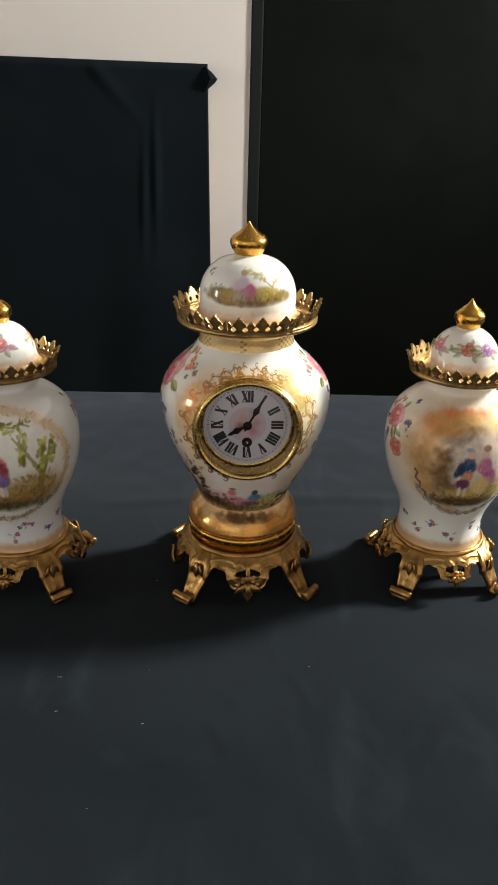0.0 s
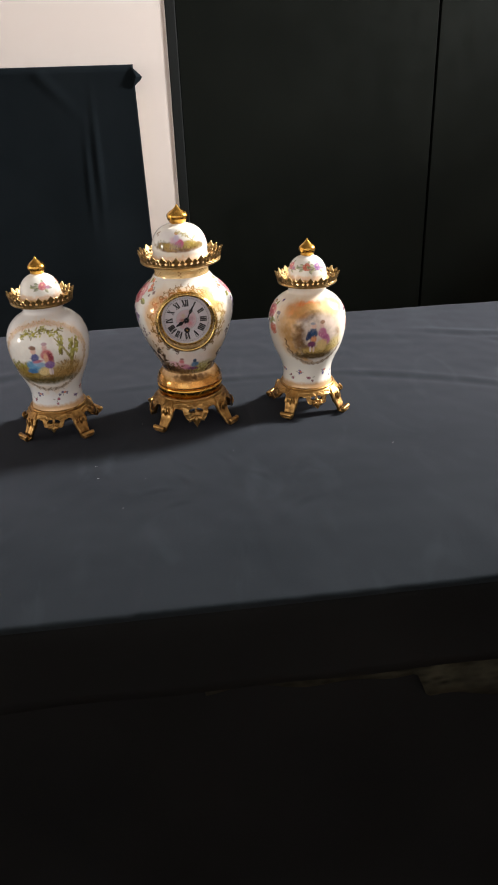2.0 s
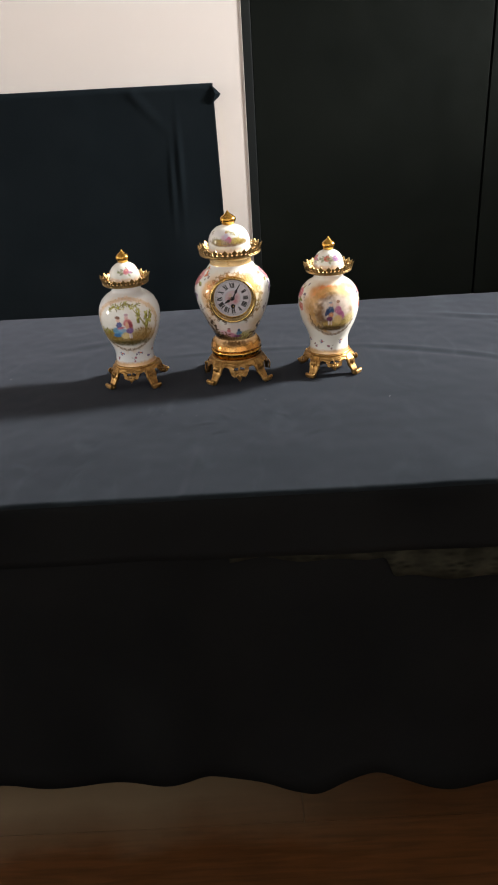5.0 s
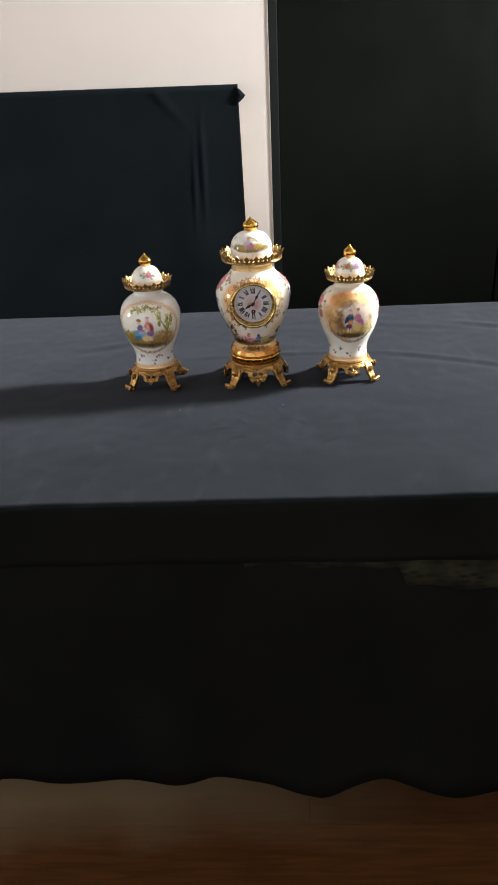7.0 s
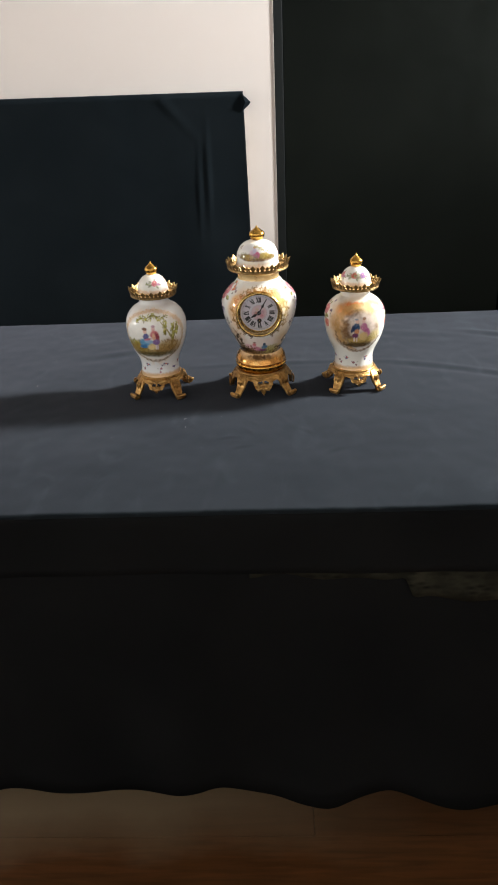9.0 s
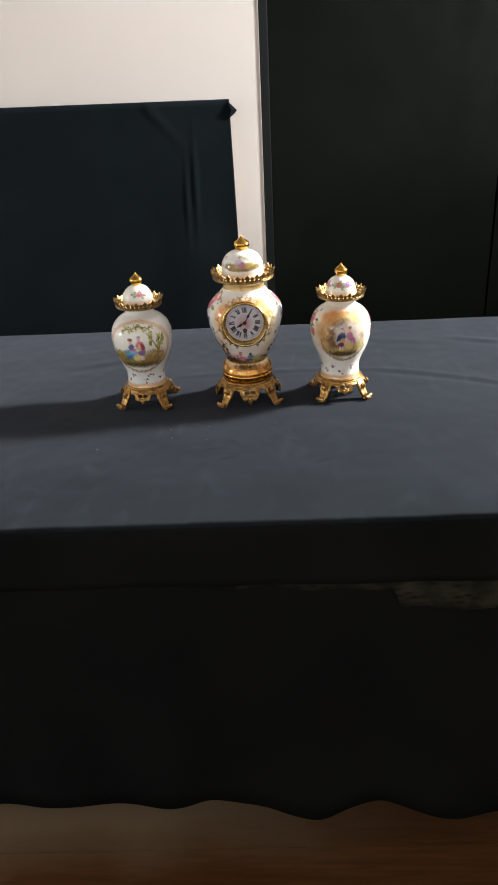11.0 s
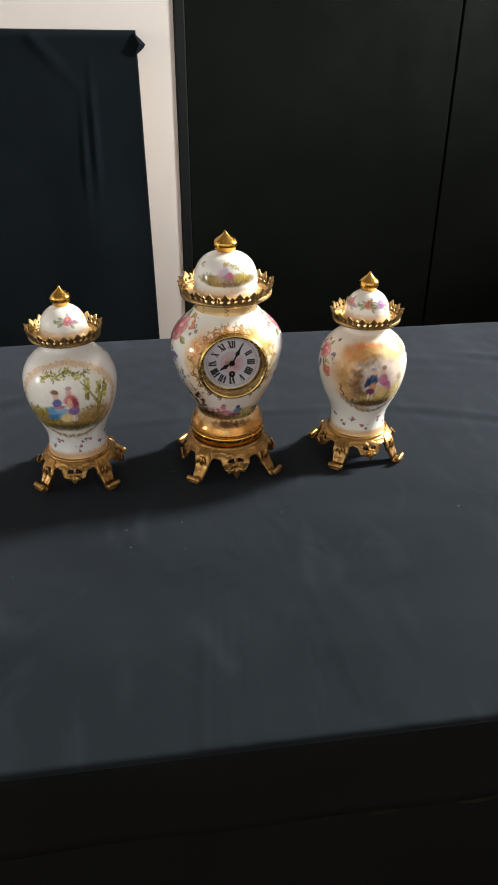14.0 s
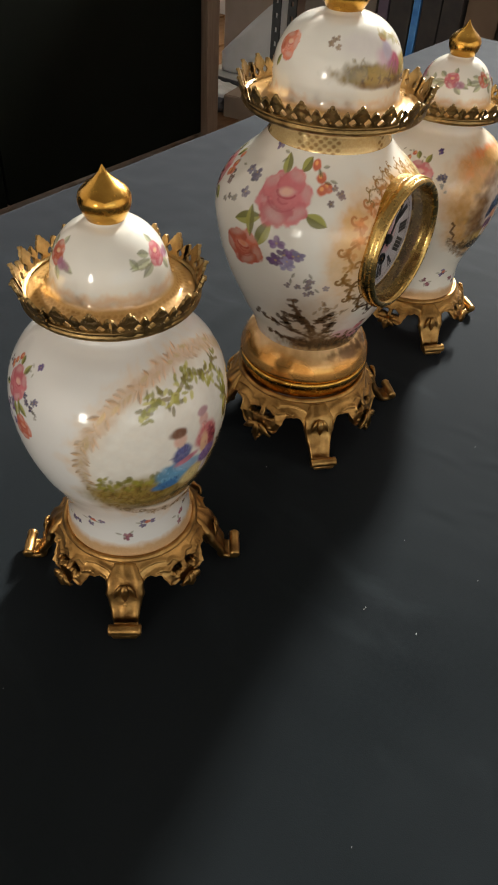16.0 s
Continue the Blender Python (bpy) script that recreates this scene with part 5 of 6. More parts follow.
    for r0 in (0.0154, 0.0325, 0.0338):
        a = np.clip(1 - np.abs(prof[:, :1] - r0) / 0.0004, 0, 1)[..., None] * 0.5 * np.ones((1, 240, 1))
        cols[..., :3] *= 1 - a * 0.8
    dial = part("dial", lathe_mesh("dial", prof, 240, cols), ENAMEL, c, "white enamel dial with a painted rose centre")
    dial.matrix_basis = axis @ Matrix.Translation((0, 0, 0.0520)) @ Matrix.Scale(0.925, 4)
    bars = {"I": [((0, 0), (0, 1), 1.0)], "V": [((-0.75, 1), (0, 0), 1.0), ((0.75, 1), (0, 0), 0.38)], "X": [((-0.75, 1), (0.75, 0), 1.0), ((0.75, 1), (-0.75, 0), 0.38)]}
    wide = {"I": 1.0, "V": 1.75, "X": 1.75}

    def bar(bm, a, b, w):
        a, b = Vector((*a, 0)), Vector((*b, 0))
        d = (b - a).normalized()
        s = Vector((-d.y, d.x, 0)) * w / 2
        lo = [bm.verts.new(p) for p in (a - s, b - s, b + s, a + s)]
        hi = [bm.verts.new(p + Vector((0, 0, 0.00012))) for p in (a - s, b - s, b + s, a + s)]
        bm.faces.new(hi)
        for i in range(4):
            bm.faces.new((lo[i], lo[(i + 1) % 4], hi[(i + 1) % 4], hi[i]))
    for hour, text in enumerate(("XII", "I", "II", "III", "IIII", "V", "VI", "VII", "VIII", "IX", "X", "XI")):
        bm = bmesh.new()
        total = sum(wide[ch] for ch in text)
        unit = min(0.0026, 0.0108 / total)
        pen = -total * unit / 2
        r_in, tall = 0.0205, 0.0100
        for ch in text:
            mid = pen + wide[ch] * unit / 2
            for (x0, y0), (x1, y1), w in bars[ch]:
                bar(bm, (mid + x0 * unit, r_in + y0 * tall), (mid + x1 * unit, r_in + y1 * tall), max(0.0007, w * 0.0022))
            for y in (0, 1):
                half = unit * (0.42 if ch == "I" else (0.3 if (ch == "V" and y == 0) else 0.95))
                bar(bm, (mid - half, r_in + y * tall), (mid + half, r_in + y * tall), 0.0004)
            pen += wide[ch] * unit
        num = part("numeral", bm, NUMERAL_INK, dial, "black roman numeral " + text)
        num.matrix_basis = Matrix.Translation((0, 0, 0.0002)) @ Matrix.Rotation(radians(-30 * hour), 4, "Z")
    bm = bmesh.new()
    for k in range(60):
        a = radians(6 * k)
        d = Vector((math.sin(a), math.cos(a)))
        bar(bm, d * 0.0327, d * 0.0337, 0.0007 if k % 5 == 0 else 0.0004)
    part("minute_track", bm, NUMERAL_INK, dial).matrix_basis = Matrix.Translation((0, 0, 0.0002))

    def pointer(name, angle, outline, lift):
        bm = bmesh.new()
        extrude_outline(bm, list(outline) + [(-x, y) for x, y in list(outline)[::-1] if x > 0], lambda x, y, d: (x, y, d), 0.0006)
        ob = part(name, bm, BLACK_STEEL, dial)
        ob.matrix_basis = Matrix.Translation((0, 0, lift)) @ Matrix.Rotation(radians(-angle), 4, "Z")
    pointer("hour_pointer", 241, ((0.0011, -0.004), (0.0010, 0.006), (0.0024, 0.0085), (0.0030, 0.0105), (0.0016, 0.013), (0.0013, 0.0145), (0.0018, 0.0155), (0.0002, 0.019)), 0.0022)
    pointer("minute_pointer", 28, ((0.0010, -0.005), (0.0009, 0.011), (0.0022, 0.0135), (0.0027, 0.0160), (0.0014, 0.019), (0.0011, 0.0215), (0.0002, 0.0290)), 0.0036)
    lathe("pointer_boss", [(0.0032, 0.001), (0.0038, 0.003), (0.0030, 0.0046), (0.0003, 0.0050)], 32, BLACK_STEEL, dial)
    hole_ring = lathe("winding_hole", [(0.0042, 0.0002), (0.0044, 0.0011), (0.0038, 0.0012), (0.0032, 0.0004), (0.0003, 0.0003)], 32, BLACK_STEEL, dial, "dark winding hole with brass square")
    hole_ring.location = (0, -0.0160, 0)
    bm = boxed(-0.0010, 0.0010, -0.0170, -0.0150, 0.0002, 0.0012)
    part("winding_square", bm, BRASS, dial)
    glass = turned("dial_glass", [(0.0366, 0.0622), (0.0300, 0.0638), (0.0180, 0.0652), (0.0003, 0.0658)], 96, GLASS, "domed clear glass", 24)
    glass.visible_shadow = False
    return c


def make_vase(x, y, yaw, kind, front, seed, label):
    v = thing("lidded_vase", pose(x, y, TABLE, 0, 0, yaw), label, "vase", "clock garniture")
    body = [(0.0385, 0.0400), (0.0373, 0.0450), (0.0365, 0.0530), (0.0365, 0.0620), (0.0385, 0.0720), (0.0433, 0.0840), (0.0493, 0.0970), (0.0541, 0.1120), (0.0568, 0.1270), (0.0572, 0.1410), (0.0546, 0.1540), (0.0487, 0.1650), (0.0400, 0.1735), (0.0320, 0.1785), (0.0280, 0.1820), (0.0275, 0.1870), (0.0300, 0.1920)]
    painted("vase_body", body, 300, 640, seed, lambda g: paint_vase(g, kind, front), v, "white glazed porcelain with a painted gilt-framed scene")
    stand(v, 0.0492, 0.0385, 0.0415, 0.0298, 0.0150, GILT)

    def lid_paint(g):
        paint_dome(g, ((front + 18, PINK), (front - 112, CORAL), (front + 105, CORAL), (front + 195, PINK)) if kind == "garden" else ((front - 12, CORAL), (front + 24, lin(168, 120, 176)), (front - 78, PINK), (front + 110, CORAL), (front + 200, PINK)))
        g.band(0.18, 0.2030, lin(240, 192, 116), soft=0.003, alpha=0.95, gild=0.38)
        for r in range(3):
            for k in range(70):
                g.blob((k + 0.5 * (r % 2)) * 360 / 70, 0.1982 + 0.0009 * r, 0.0010, 0.0008, lin(206, 150, 80), edge=0.9, alpha=0.5, gild=0.5)
        g.band(0.2030, 0.2075, lin(230, 176, 112), soft=0.004, alpha=0.55, gild=0.1, rough=0.002)
    painted("lid", [(0.0300, 0.1920), (0.0395, 0.1940), (0.0412, 0.1955), (0.0400, 0.1972), (0.0345, 0.1985), (0.0315, 0.2000), (0.0292, 0.2030), (0.0279, 0.2080), (0.0268, 0.2140), (0.0243, 0.2200), (0.0200, 0.2256), (0.0146, 0.2296), (0.0096, 0.2318), (0.0082, 0.2345)], 120, 320, seed + 1, lid_paint, v, "domed porcelain lid with painted flowers")
    gallery(v, 0.0408, 0.1965, 0.0455, 0.2100, 18, GILT_AGED, "pierced dark bronze crest")
    finial(v, 0.2312, 0.0120, 0.0250)
    return v


make_clock()
make_vase(-0.197, -0.007, -5, "garden", 5, 30, "white porcelain lidded vase, painted garden scene, gilt bronze stand")
make_vase(0.180, -0.001, 6, "cloud", -4, 40, "white porcelain lidded vase, brown-gold clouded scene, gilt bronze stand")

# ---------------------------------------------------------------- table and its cloths
FRONT, BACK, LEFT, RIGHT = -0.464, 0.451, -1.05, 1.25


WRINKLES = [(-0.018, -0.206, -1.2, 0.016, 0.0044, 0.00055), (-0.031, -0.149, -1.4, 0.012, 0.00385, 0.00038), (0.044, -0.164, -1.3, 0.02, 0.0044, 0.00055), (0.024, -0.122, -1.5, 0.018, 0.00396, 0.00042), (-0.056, -0.225, 0.15, 0.018, 0.0044, 0.00042), (-0.01, -0.172, -1.1, 0.01, 0.00374, 0.00034), (0.062, -0.12, -1.4, 0.02, 0.00418, 0.00042), (-0.035, -0.262, 0.4, 0.016, 0.0044, 0.00038), (0.08, -0.205, -0.9, 0.014, 0.0044, 0.00038), (0.12, -0.28, 0.6, 0.02, 0.0055, 0.00042), (0.02, -0.31, 1.2, 0.02, 0.0044, 0.00038)]


FAR_CREASES = [(0.085, 0.100, 0.05, 0.07, 0.010, 0.0014), (0.075, 0.062, -0.12, 0.06, 0.009, 0.0010), (-0.105, 0.118, 0.10, 0.05, 0.009, 0.0009), (0.56, 0.27, -0.35, 0.10, 0.012, 0.0016), (0.63, 0.20, -0.6, 0.07, 0.010, 0.0013), (-0.33, 0.22, 0.3, 0.09, 0.016, 0.0008), (0.36, 0.30, -0.2, 0.11, 0.016, 0.0007)]


def rise(x, y):
    """Creases and slack of the cloth over the table board."""
    keep_flat = 1 - math.exp(-(max(0, abs(y) - 0.075) / 0.05) ** 2) * math.exp(-(max(0, abs(x) - 0.25) / 0.05) ** 2)
    h = 0.0
    # long curved crease behind the pieces
    yc = 0.128 - 0.9 * max(0.0, x - 0.16) ** 2 - 0.06 * max(0, -x) if x > -0.2 else 0.14
    d = y - yc
    h += (0.0016 * math.exp(-(d / 0.011) ** 2) * (0.45 + 0.9 * abs(noise.noise(Vector((x * 9, 5.0, 0))))) - 0.0012 * math.exp(-((d + 0.022) / 0.013) ** 2)) * min(1.0, max(0.0, (x + 0.10) / 0.10)) * (1 - 0.5 * min(1, max(0, (x - 0.40) / 0.2)))
    # shorter creases fanning out behind the clock and in the far corner
    for x0, y0, turn, half, wide, a in FAR_CREASES:
        ux, uy = x - x0, y - y0
        c, n = math.cos(turn), math.sin(turn)
        along, off = ux * c + uy * n, uy * c - ux * n
        if abs(along) < 2.5 * half and abs(off) < 5 * wide:
            h += a * (math.exp(-(off / wide) ** 2) - 0.7 * math.exp(-((off + 1.9 * wide) / wide) ** 2)) * math.exp(-(along / half) ** 2)
    # shallow pleats running to the front edge
    for x0, s, a, y1 in ((-0.070, 0.0042, 0.0011, -0.26), (-0.046, 0.0036, 0.0009, -0.27), (-0.058, 0.0034, 0.0006, -0.22), (-0.030, 0.0034, 0.0005, -0.30), (-0.020, 0.0036, 0.0004, -0.24), (0.066, 0.004, 0.0005, -0.30), (0.045, 0.004, 0.0004, -0.27), (-0.082, 0.006, -0.0009, -0.28), (0.100, 0.012, 0.0009, -0.20), (0.130, 0.010, -0.0007, -0.22), (0.30, 0.02, 0.0010, -0.2), (-0.26, 0.018, 0.0008, -0.2)):
        xx = x0 + 0.10 * (y + 0.40) * (1 if x0 < 0 else -0.8)
        fade = 1 / (1 + math.exp((y - y1) / 0.03))
        h += 0.7 * a * math.exp(-((x - xx) / s) ** 2) * fade * (0.6 + 0.8 * noise.noise(Vector((x0 * 40, y * 14, 0))))
    # short sharp wrinkles in front of the clock
    for x0, y0, turn, half, s, a in WRINKLES:
        ux, uy = x - x0, y - y0
        if abs(ux) < 0.06 and abs(uy) < 0.06:
            c, n = math.cos(turn), math.sin(turn)
            along, off = ux * c + uy * n, uy * c - ux * n + 8 * (ux * c + uy * n) ** 2
            h += a * (math.exp(-(off / s) ** 2) - 0.6 * math.exp(-((off + 1.8 * s) / s) ** 2)) * math.exp(-(along / half) ** 2)
    h += 0.0013 * (noise.noise(Vector((x * 7, y * 9, 0.3)))) + 0.0005 * noise.noise(Vector((x * 38, y * 30, 2.0)))
    return h * float(keep_flat)


def make_table_cloth():
    bm = bmesh.new()
    xs = np.concatenate([np.linspace(LEFT, -0.62, 26, endpoint=False), np.concatenate([np.linspace(-0.62, -0.22, 60, endpoint=False), np.linspace(-0.22, 0.32, 170, endpoint=False), np.linspace(0.32, 0.70, 56, endpoint=False)]), np.linspace(0.70, RIGHT, 34)])
    rows = []
    R = 0.005
    cross = [(BACK + 0.006, 0.30), (BACK + 0.004, 0.50), (BACK + 0.002, 0.70)]
    cross += [(BACK - R + R * math.cos(a), TABLE - R + R * math.sin(a)) for a in np.linspace(0, math.pi / 2, 6)]
    cross += [(y, TABLE) for y in np.linspace(BACK - R, FRONT + R, 210)[1:-1]]
    cross += [(FRONT + R - R * math.sin(a), TABLE - R + R * math.cos(a)) for a in np.linspace(0, math.pi / 2, 6)]
    cross += [(FRONT + 0.0008, TABLE - 0.0090), (FRONT + 0.0055, TABLE - 0.020)]
    for x in xs:
        row = []
        for y, z in cross:
            if z > TABLE - R - 0.001:
                row.append((x, y, z + (rise(x, y) if z > TABLE - 0.003 else 0)))
            else:
                t = (TABLE - z) / 0.11
                sway = 0.004 * noise.noise(Vector((x * 3.5, 4.0, 0))) * t + 0.0012 * math.sin(x * 31) * t
                row.append((x, y + (sway if y < 0 else -sway), z + (0.004 * noise.noise(Vector((x * 2.1, 9, 1))) if (z < 0.645 and y < 0) else 0)))
        rows.append([bm.verts.new(p) for p in row])
    for a, b in zip(rows, rows[1:]):
        for i in range(len(cross) - 1):
            bm.faces.new((a[i], a[i + 1], b[i + 1], b[i]))
    # the two short ends
    for row, s in ((rows[0], -1), (rows[-1], 1)):
        last = row[3:-2]
        for z in (0.70, 0.62, 0.50):
            nxt = [bm.verts.new((v.co.x + s * 0.003, v.co.y, min(z, v.co.z))) for v in row[3:-2]]
            for i in range(len(last) - 1):
                q = (last[i], last[i + 1], nxt[i + 1], nxt[i])
                bm.faces.new(q if s < 0 else q[::-1])
            last = nxt
    bmesh.ops.recalc_face_normals(bm, faces=bm.faces)
    ob = part("table_cloth", bm, TABLE_CLOTH, None, smooth=True)
    tagged(ob, "creased black cotton cloth spread over the display table", "tablecloth")
    mod = ob.modifiers.new("thickness", "SOLIDIFY")
    mod.thickness, mod.offset = 0.0012, -1
    return ob


make_table_cloth()


def make_skirt():
    bm = bmesh.new()
    xs = np.linspace(LEFT, RIGHT, 420)
    knots = ((-1.05, 0.12), (-0.62, 0.12), (-0.50, 0.142), (-0.41, 0.126), (-0.28, 0.136), (-0.17, 0.142), (-0.095, 0.162), (-0.03, 0.118), (0.05, 0.086), (0.109, 0.077), (0.16, 0.112), (0.215, 0.139), (0.29, 0.118), (0.36, 0.096), (0.42, 0.083), (0.50, 0.079), (0.62, 0.085), (0.80, 0.13), (1.25, 0.1))
    kx, kz = np.array(knots).T
    hem = np.interp(xs, kx, kz)
    hem = np.convolve(np.pad(hem, 6, mode="edge"), np.hanning(13) / np.hanning(13).sum(), mode="valid")
    rows = []
    for x, hz in zip(xs, hem):
        col = []
        for k in range(15):
            t = k / 14
            z = 0.735 * (1 - t) + hz * t
            fold = (0.016 * math.sin(x * 14 + 0.8) + 0.008 * math.sin(x * 27 + 2.0) + 0.010 * noise.noise(Vector((x * 4, 0, 3)))) * t ** 0.8
            slack = 0.006 * noise.noise(Vector((x * 6, z * 5, 7)))
            col.append(bm.verts.new((x, FRONT + 0.018 + fold * 0.8 + slack * t, z)))
        rows.append(col)
    for a, b in zip(rows, rows[1:]):
        for i in range(14):
            bm.faces.new((a[i], a[i + 1], b[i + 1], b[i]))
    ob = part("table_skirt", bm, SKIRT_AND_SHADED_CLOTH, None, smooth=True)
    tagged(ob, "black hanging table skirt with a wavy hem above the floor", "table skirt")
    mod = ob.modifiers.new("thickness", "SOLIDIFY")
    mod.thickness, mod.offset = 0.0015, 0


make_skirt()
# front overhang of the table cloth, its shade given by the darker skirt colour
bm = bmesh.new()
rows = []
for x in np.linspace(LEFT, RIGHT, 300):
    col = []
    for k, z in enumerate(np.concatenate([[TABLE - 0.0045, TABLE - 0.0070], np.linspace(TABLE - 0.011, 0.640, 8)])):
        t = k / 9
        sway = 0.004 * noise.noise(Vector((x * 3.5, 4.0, 0))) * t + 0.0012 * math.sin(x * 31) * t
        col.append(bm.verts.new((x, FRONT + (0.0050, 0.0012)[k] + sway if k < 2 else FRONT - 0.0016 + sway, z + (0.005 * noise.noise(Vector((x * 2.1, 9, 1))) * t))))
    rows.append(col)
for a, b in zip(rows, rows[1:]):
    for i in range(9):
        bm.faces.new((a[i], a[i + 1], b[i + 1], b[i]))
ob = tagged(part("shaded_cloth_front", bm, SKIRT_AND_SHADED_CLOTH, None, smooth=True), "front overhang of the black table cloth, coloured darker for its shade", "valance")
mod = ob.modifiers.new("thickness", "SOLIDIFY")
mod.thickness, mod.offset = 0.0012, 0

bm = bmesh.new()
rows = []
for x in np.linspace(-0.02, 0.48, 90):
    low = 0.623 + 0.003 * math.sin(x * 55) - 0.045 * (1 / (1 + math.exp(-(x - 0.222) / 0.003))) + 0.008 * min(1, max(0, (0.06 - x) / 0.08)) + 0.004 * math.sin(x * 31)
    rows.append([bm.verts.new((x, FRONT + 0.0065 + 0.001 * math.sin(x * 60 + k), 0.70 * (1 - k / 6) + low * k / 6)) for k in range(7)])
for a, b in zip(rows, rows[1:]):
    for i in range(6):
        bm.faces.new((a[i], a[i + 1], b[i + 1], b[i]))
ob = tagged(part("fabric_strip", bm, PATTERNED, None, smooth=True), "faded beige patterned fabric peeping out below the table cloth", "fabric")
mod = ob.modifiers.new("thickness", "SOLIDIFY")
mod.thickness = 0.001

table = thing("display_table", pose(0.1, 0, 0), "plain wooden trestle table hidden under black cloth", "table")
part("tabletop", boxed(-1.14, 1.14, FRONT + 0.006, BACK - 0.004, TABLE - 0.032, TABLE - 0.004), TABLE_WOOD, table)
for sx in (-1.05, 1.05):
    for sy in (FRONT + 0.10, BACK - 0.08):
        part("leg", boxed(sx - 0.025, sx + 0.025, sy - 0.025, sy + 0.025, 0, TABLE - 0.032), TABLE_WOOD, table)

for x, y, l in ((0.271, -0.154, 0.0032), (-0.077, -0.026, 0.0020), (-0.138, -0.149, 0.0018), (0.049, -0.137, 0.0016), (-0.461, 0.031, 0.0022), (-0.135, -0.183, 0.0026), (-0.140, -0.149, 0.0018), (-0.262, -0.216, 0.0016), (-0.073, -0.195, 0.002), (-0.10, -0.262, 0.0016), (-0.073, -0.141, 0.0014), (0.46, -0.19, 0.0022), (-0.314, -0.021, 0.0014)):
    bm = bmesh.new()
    l *= 0.75
    lobe(bm, (0, 0, 0.0003), (1, 0.3, 0), l, l * 0.16, 0.0002, (0, 0, 1))
    ob = tagged(part("lint", bm, LINT), "tiny pale speck of lint on the black cloth", "lint", "lint specks")
    ob.location = (x, y, TABLE + rise(x, y))

# ---------------------------------------------------------------- the room
WY = 1.80
DEEP = 3.4


def setting(name, bm, material, label, category):
    return tagged(part(name, bm, material), label, category, kind="structure")


setting("wall_back", boxed(-3.4, 0.052, WY, WY + 0.12, 0, 3.3), WALL, "plain cream painted wall", "wall")
bm = boxed(-3.4, -3.22, -3.6, -0.85, 0, 3.3)
box(bm, -3.4, -3.22, -0.25, WY, 0, 3.3)
box(bm, -3.4, -3.22, -0.85, -0.25, 0, 0.85)
box(bm, -3.4, -3.22, -0.85, -0.25, 1.85, 3.3)
setting("wall_left", bm, WALL, "cream wall with a narrow window", "wall")
bm = boxed(3.7, 3.85, -3.6, 0.56, 0, 3.3)
box(bm, 3.7, 3.85, 1.16, DEEP, 0, 3.3)
box(bm, 3.7, 3.85, 0.56, 1.16, 0, 2.15)
box(bm, 3.7, 3.85, 0.56, 1.16, 3.2, 3.3)
setting("wall_right", bm, WALL, "cream wall with a high window", "wall")
# unseen front wall, its wide opening made for the added fill lamp
bm = boxed(-3.4, -3.05, -3.55, -3.42, 0, 3.3)
box(bm, -0.15, 3.85, -3.55, -3.42, 0, 3.3)
box(bm, -3.05, -0.15, -3.55, -3.42, 0, 0.80)
box(bm, -3.05, -0.15, -3.55, -3.42, 2.44, 3.3)
setting("wall_front", bm, WALL, "unseen cream wall with a wide opening for the fill lamp", "wall")
setting("wall_lintel", boxed(0.052, 2.06, WY, WY + 0.12, 2.70, 3.3), WALL, "plain cream wall above the partition", "wall")
setting("wall_alcove", boxed(0.052, 3.85, DEEP, DEEP + 0.12, 0, 3.3), WALL, "cream wall behind the storage shelves", "wall")
setting("ceiling", boxed(-3.4, 3.85, -3.55, DEEP + 0.12, 3.3, 3.4), CEILING, "flat grey painted ceiling", "ceiling")

floor = setting("floor", boxed(-3.4, 3.85, -3.55, DEEP + 0.12, -0.05, -0.012), FLOOR_WOOD, "red-brown wooden plank floor", "floor")
plank_bm = boxed(-0.6996, 0.6996, -0.0696, 0.0696, -0.012, 0.0, bevel=0.0006)
plank_me = bpy.data.meshes.new("plank")
plank_bm.to_mesh(plank_me)
plank_bm.free()
plank_me.materials.append(FLOOR_WOOD)
for r in range(49):
    for k in range(6):
        x = -2.95 + 1.4 * k - 0.47 * (r % 3)
        if -3.4 < x - 0.7 and x + 0.7 < 3.9:
            ob = new("plank", plank_me)
            ob.parent = floor
            ob.location = (x, -3.45 + 0.14 * r, 0)

# black board with its cloth
board = thing("draped_screen", pose(0, 0, 0), "tall display screen covered with black cloth, its corner fold sticking out", "screen")
part("screen_board", boxed(-1.6, -0.085, WY - 0.058, WY - 0.012, 0.0, 1.222), TABLE_WOOD, board)
bm = bmesh.new()
rows = []
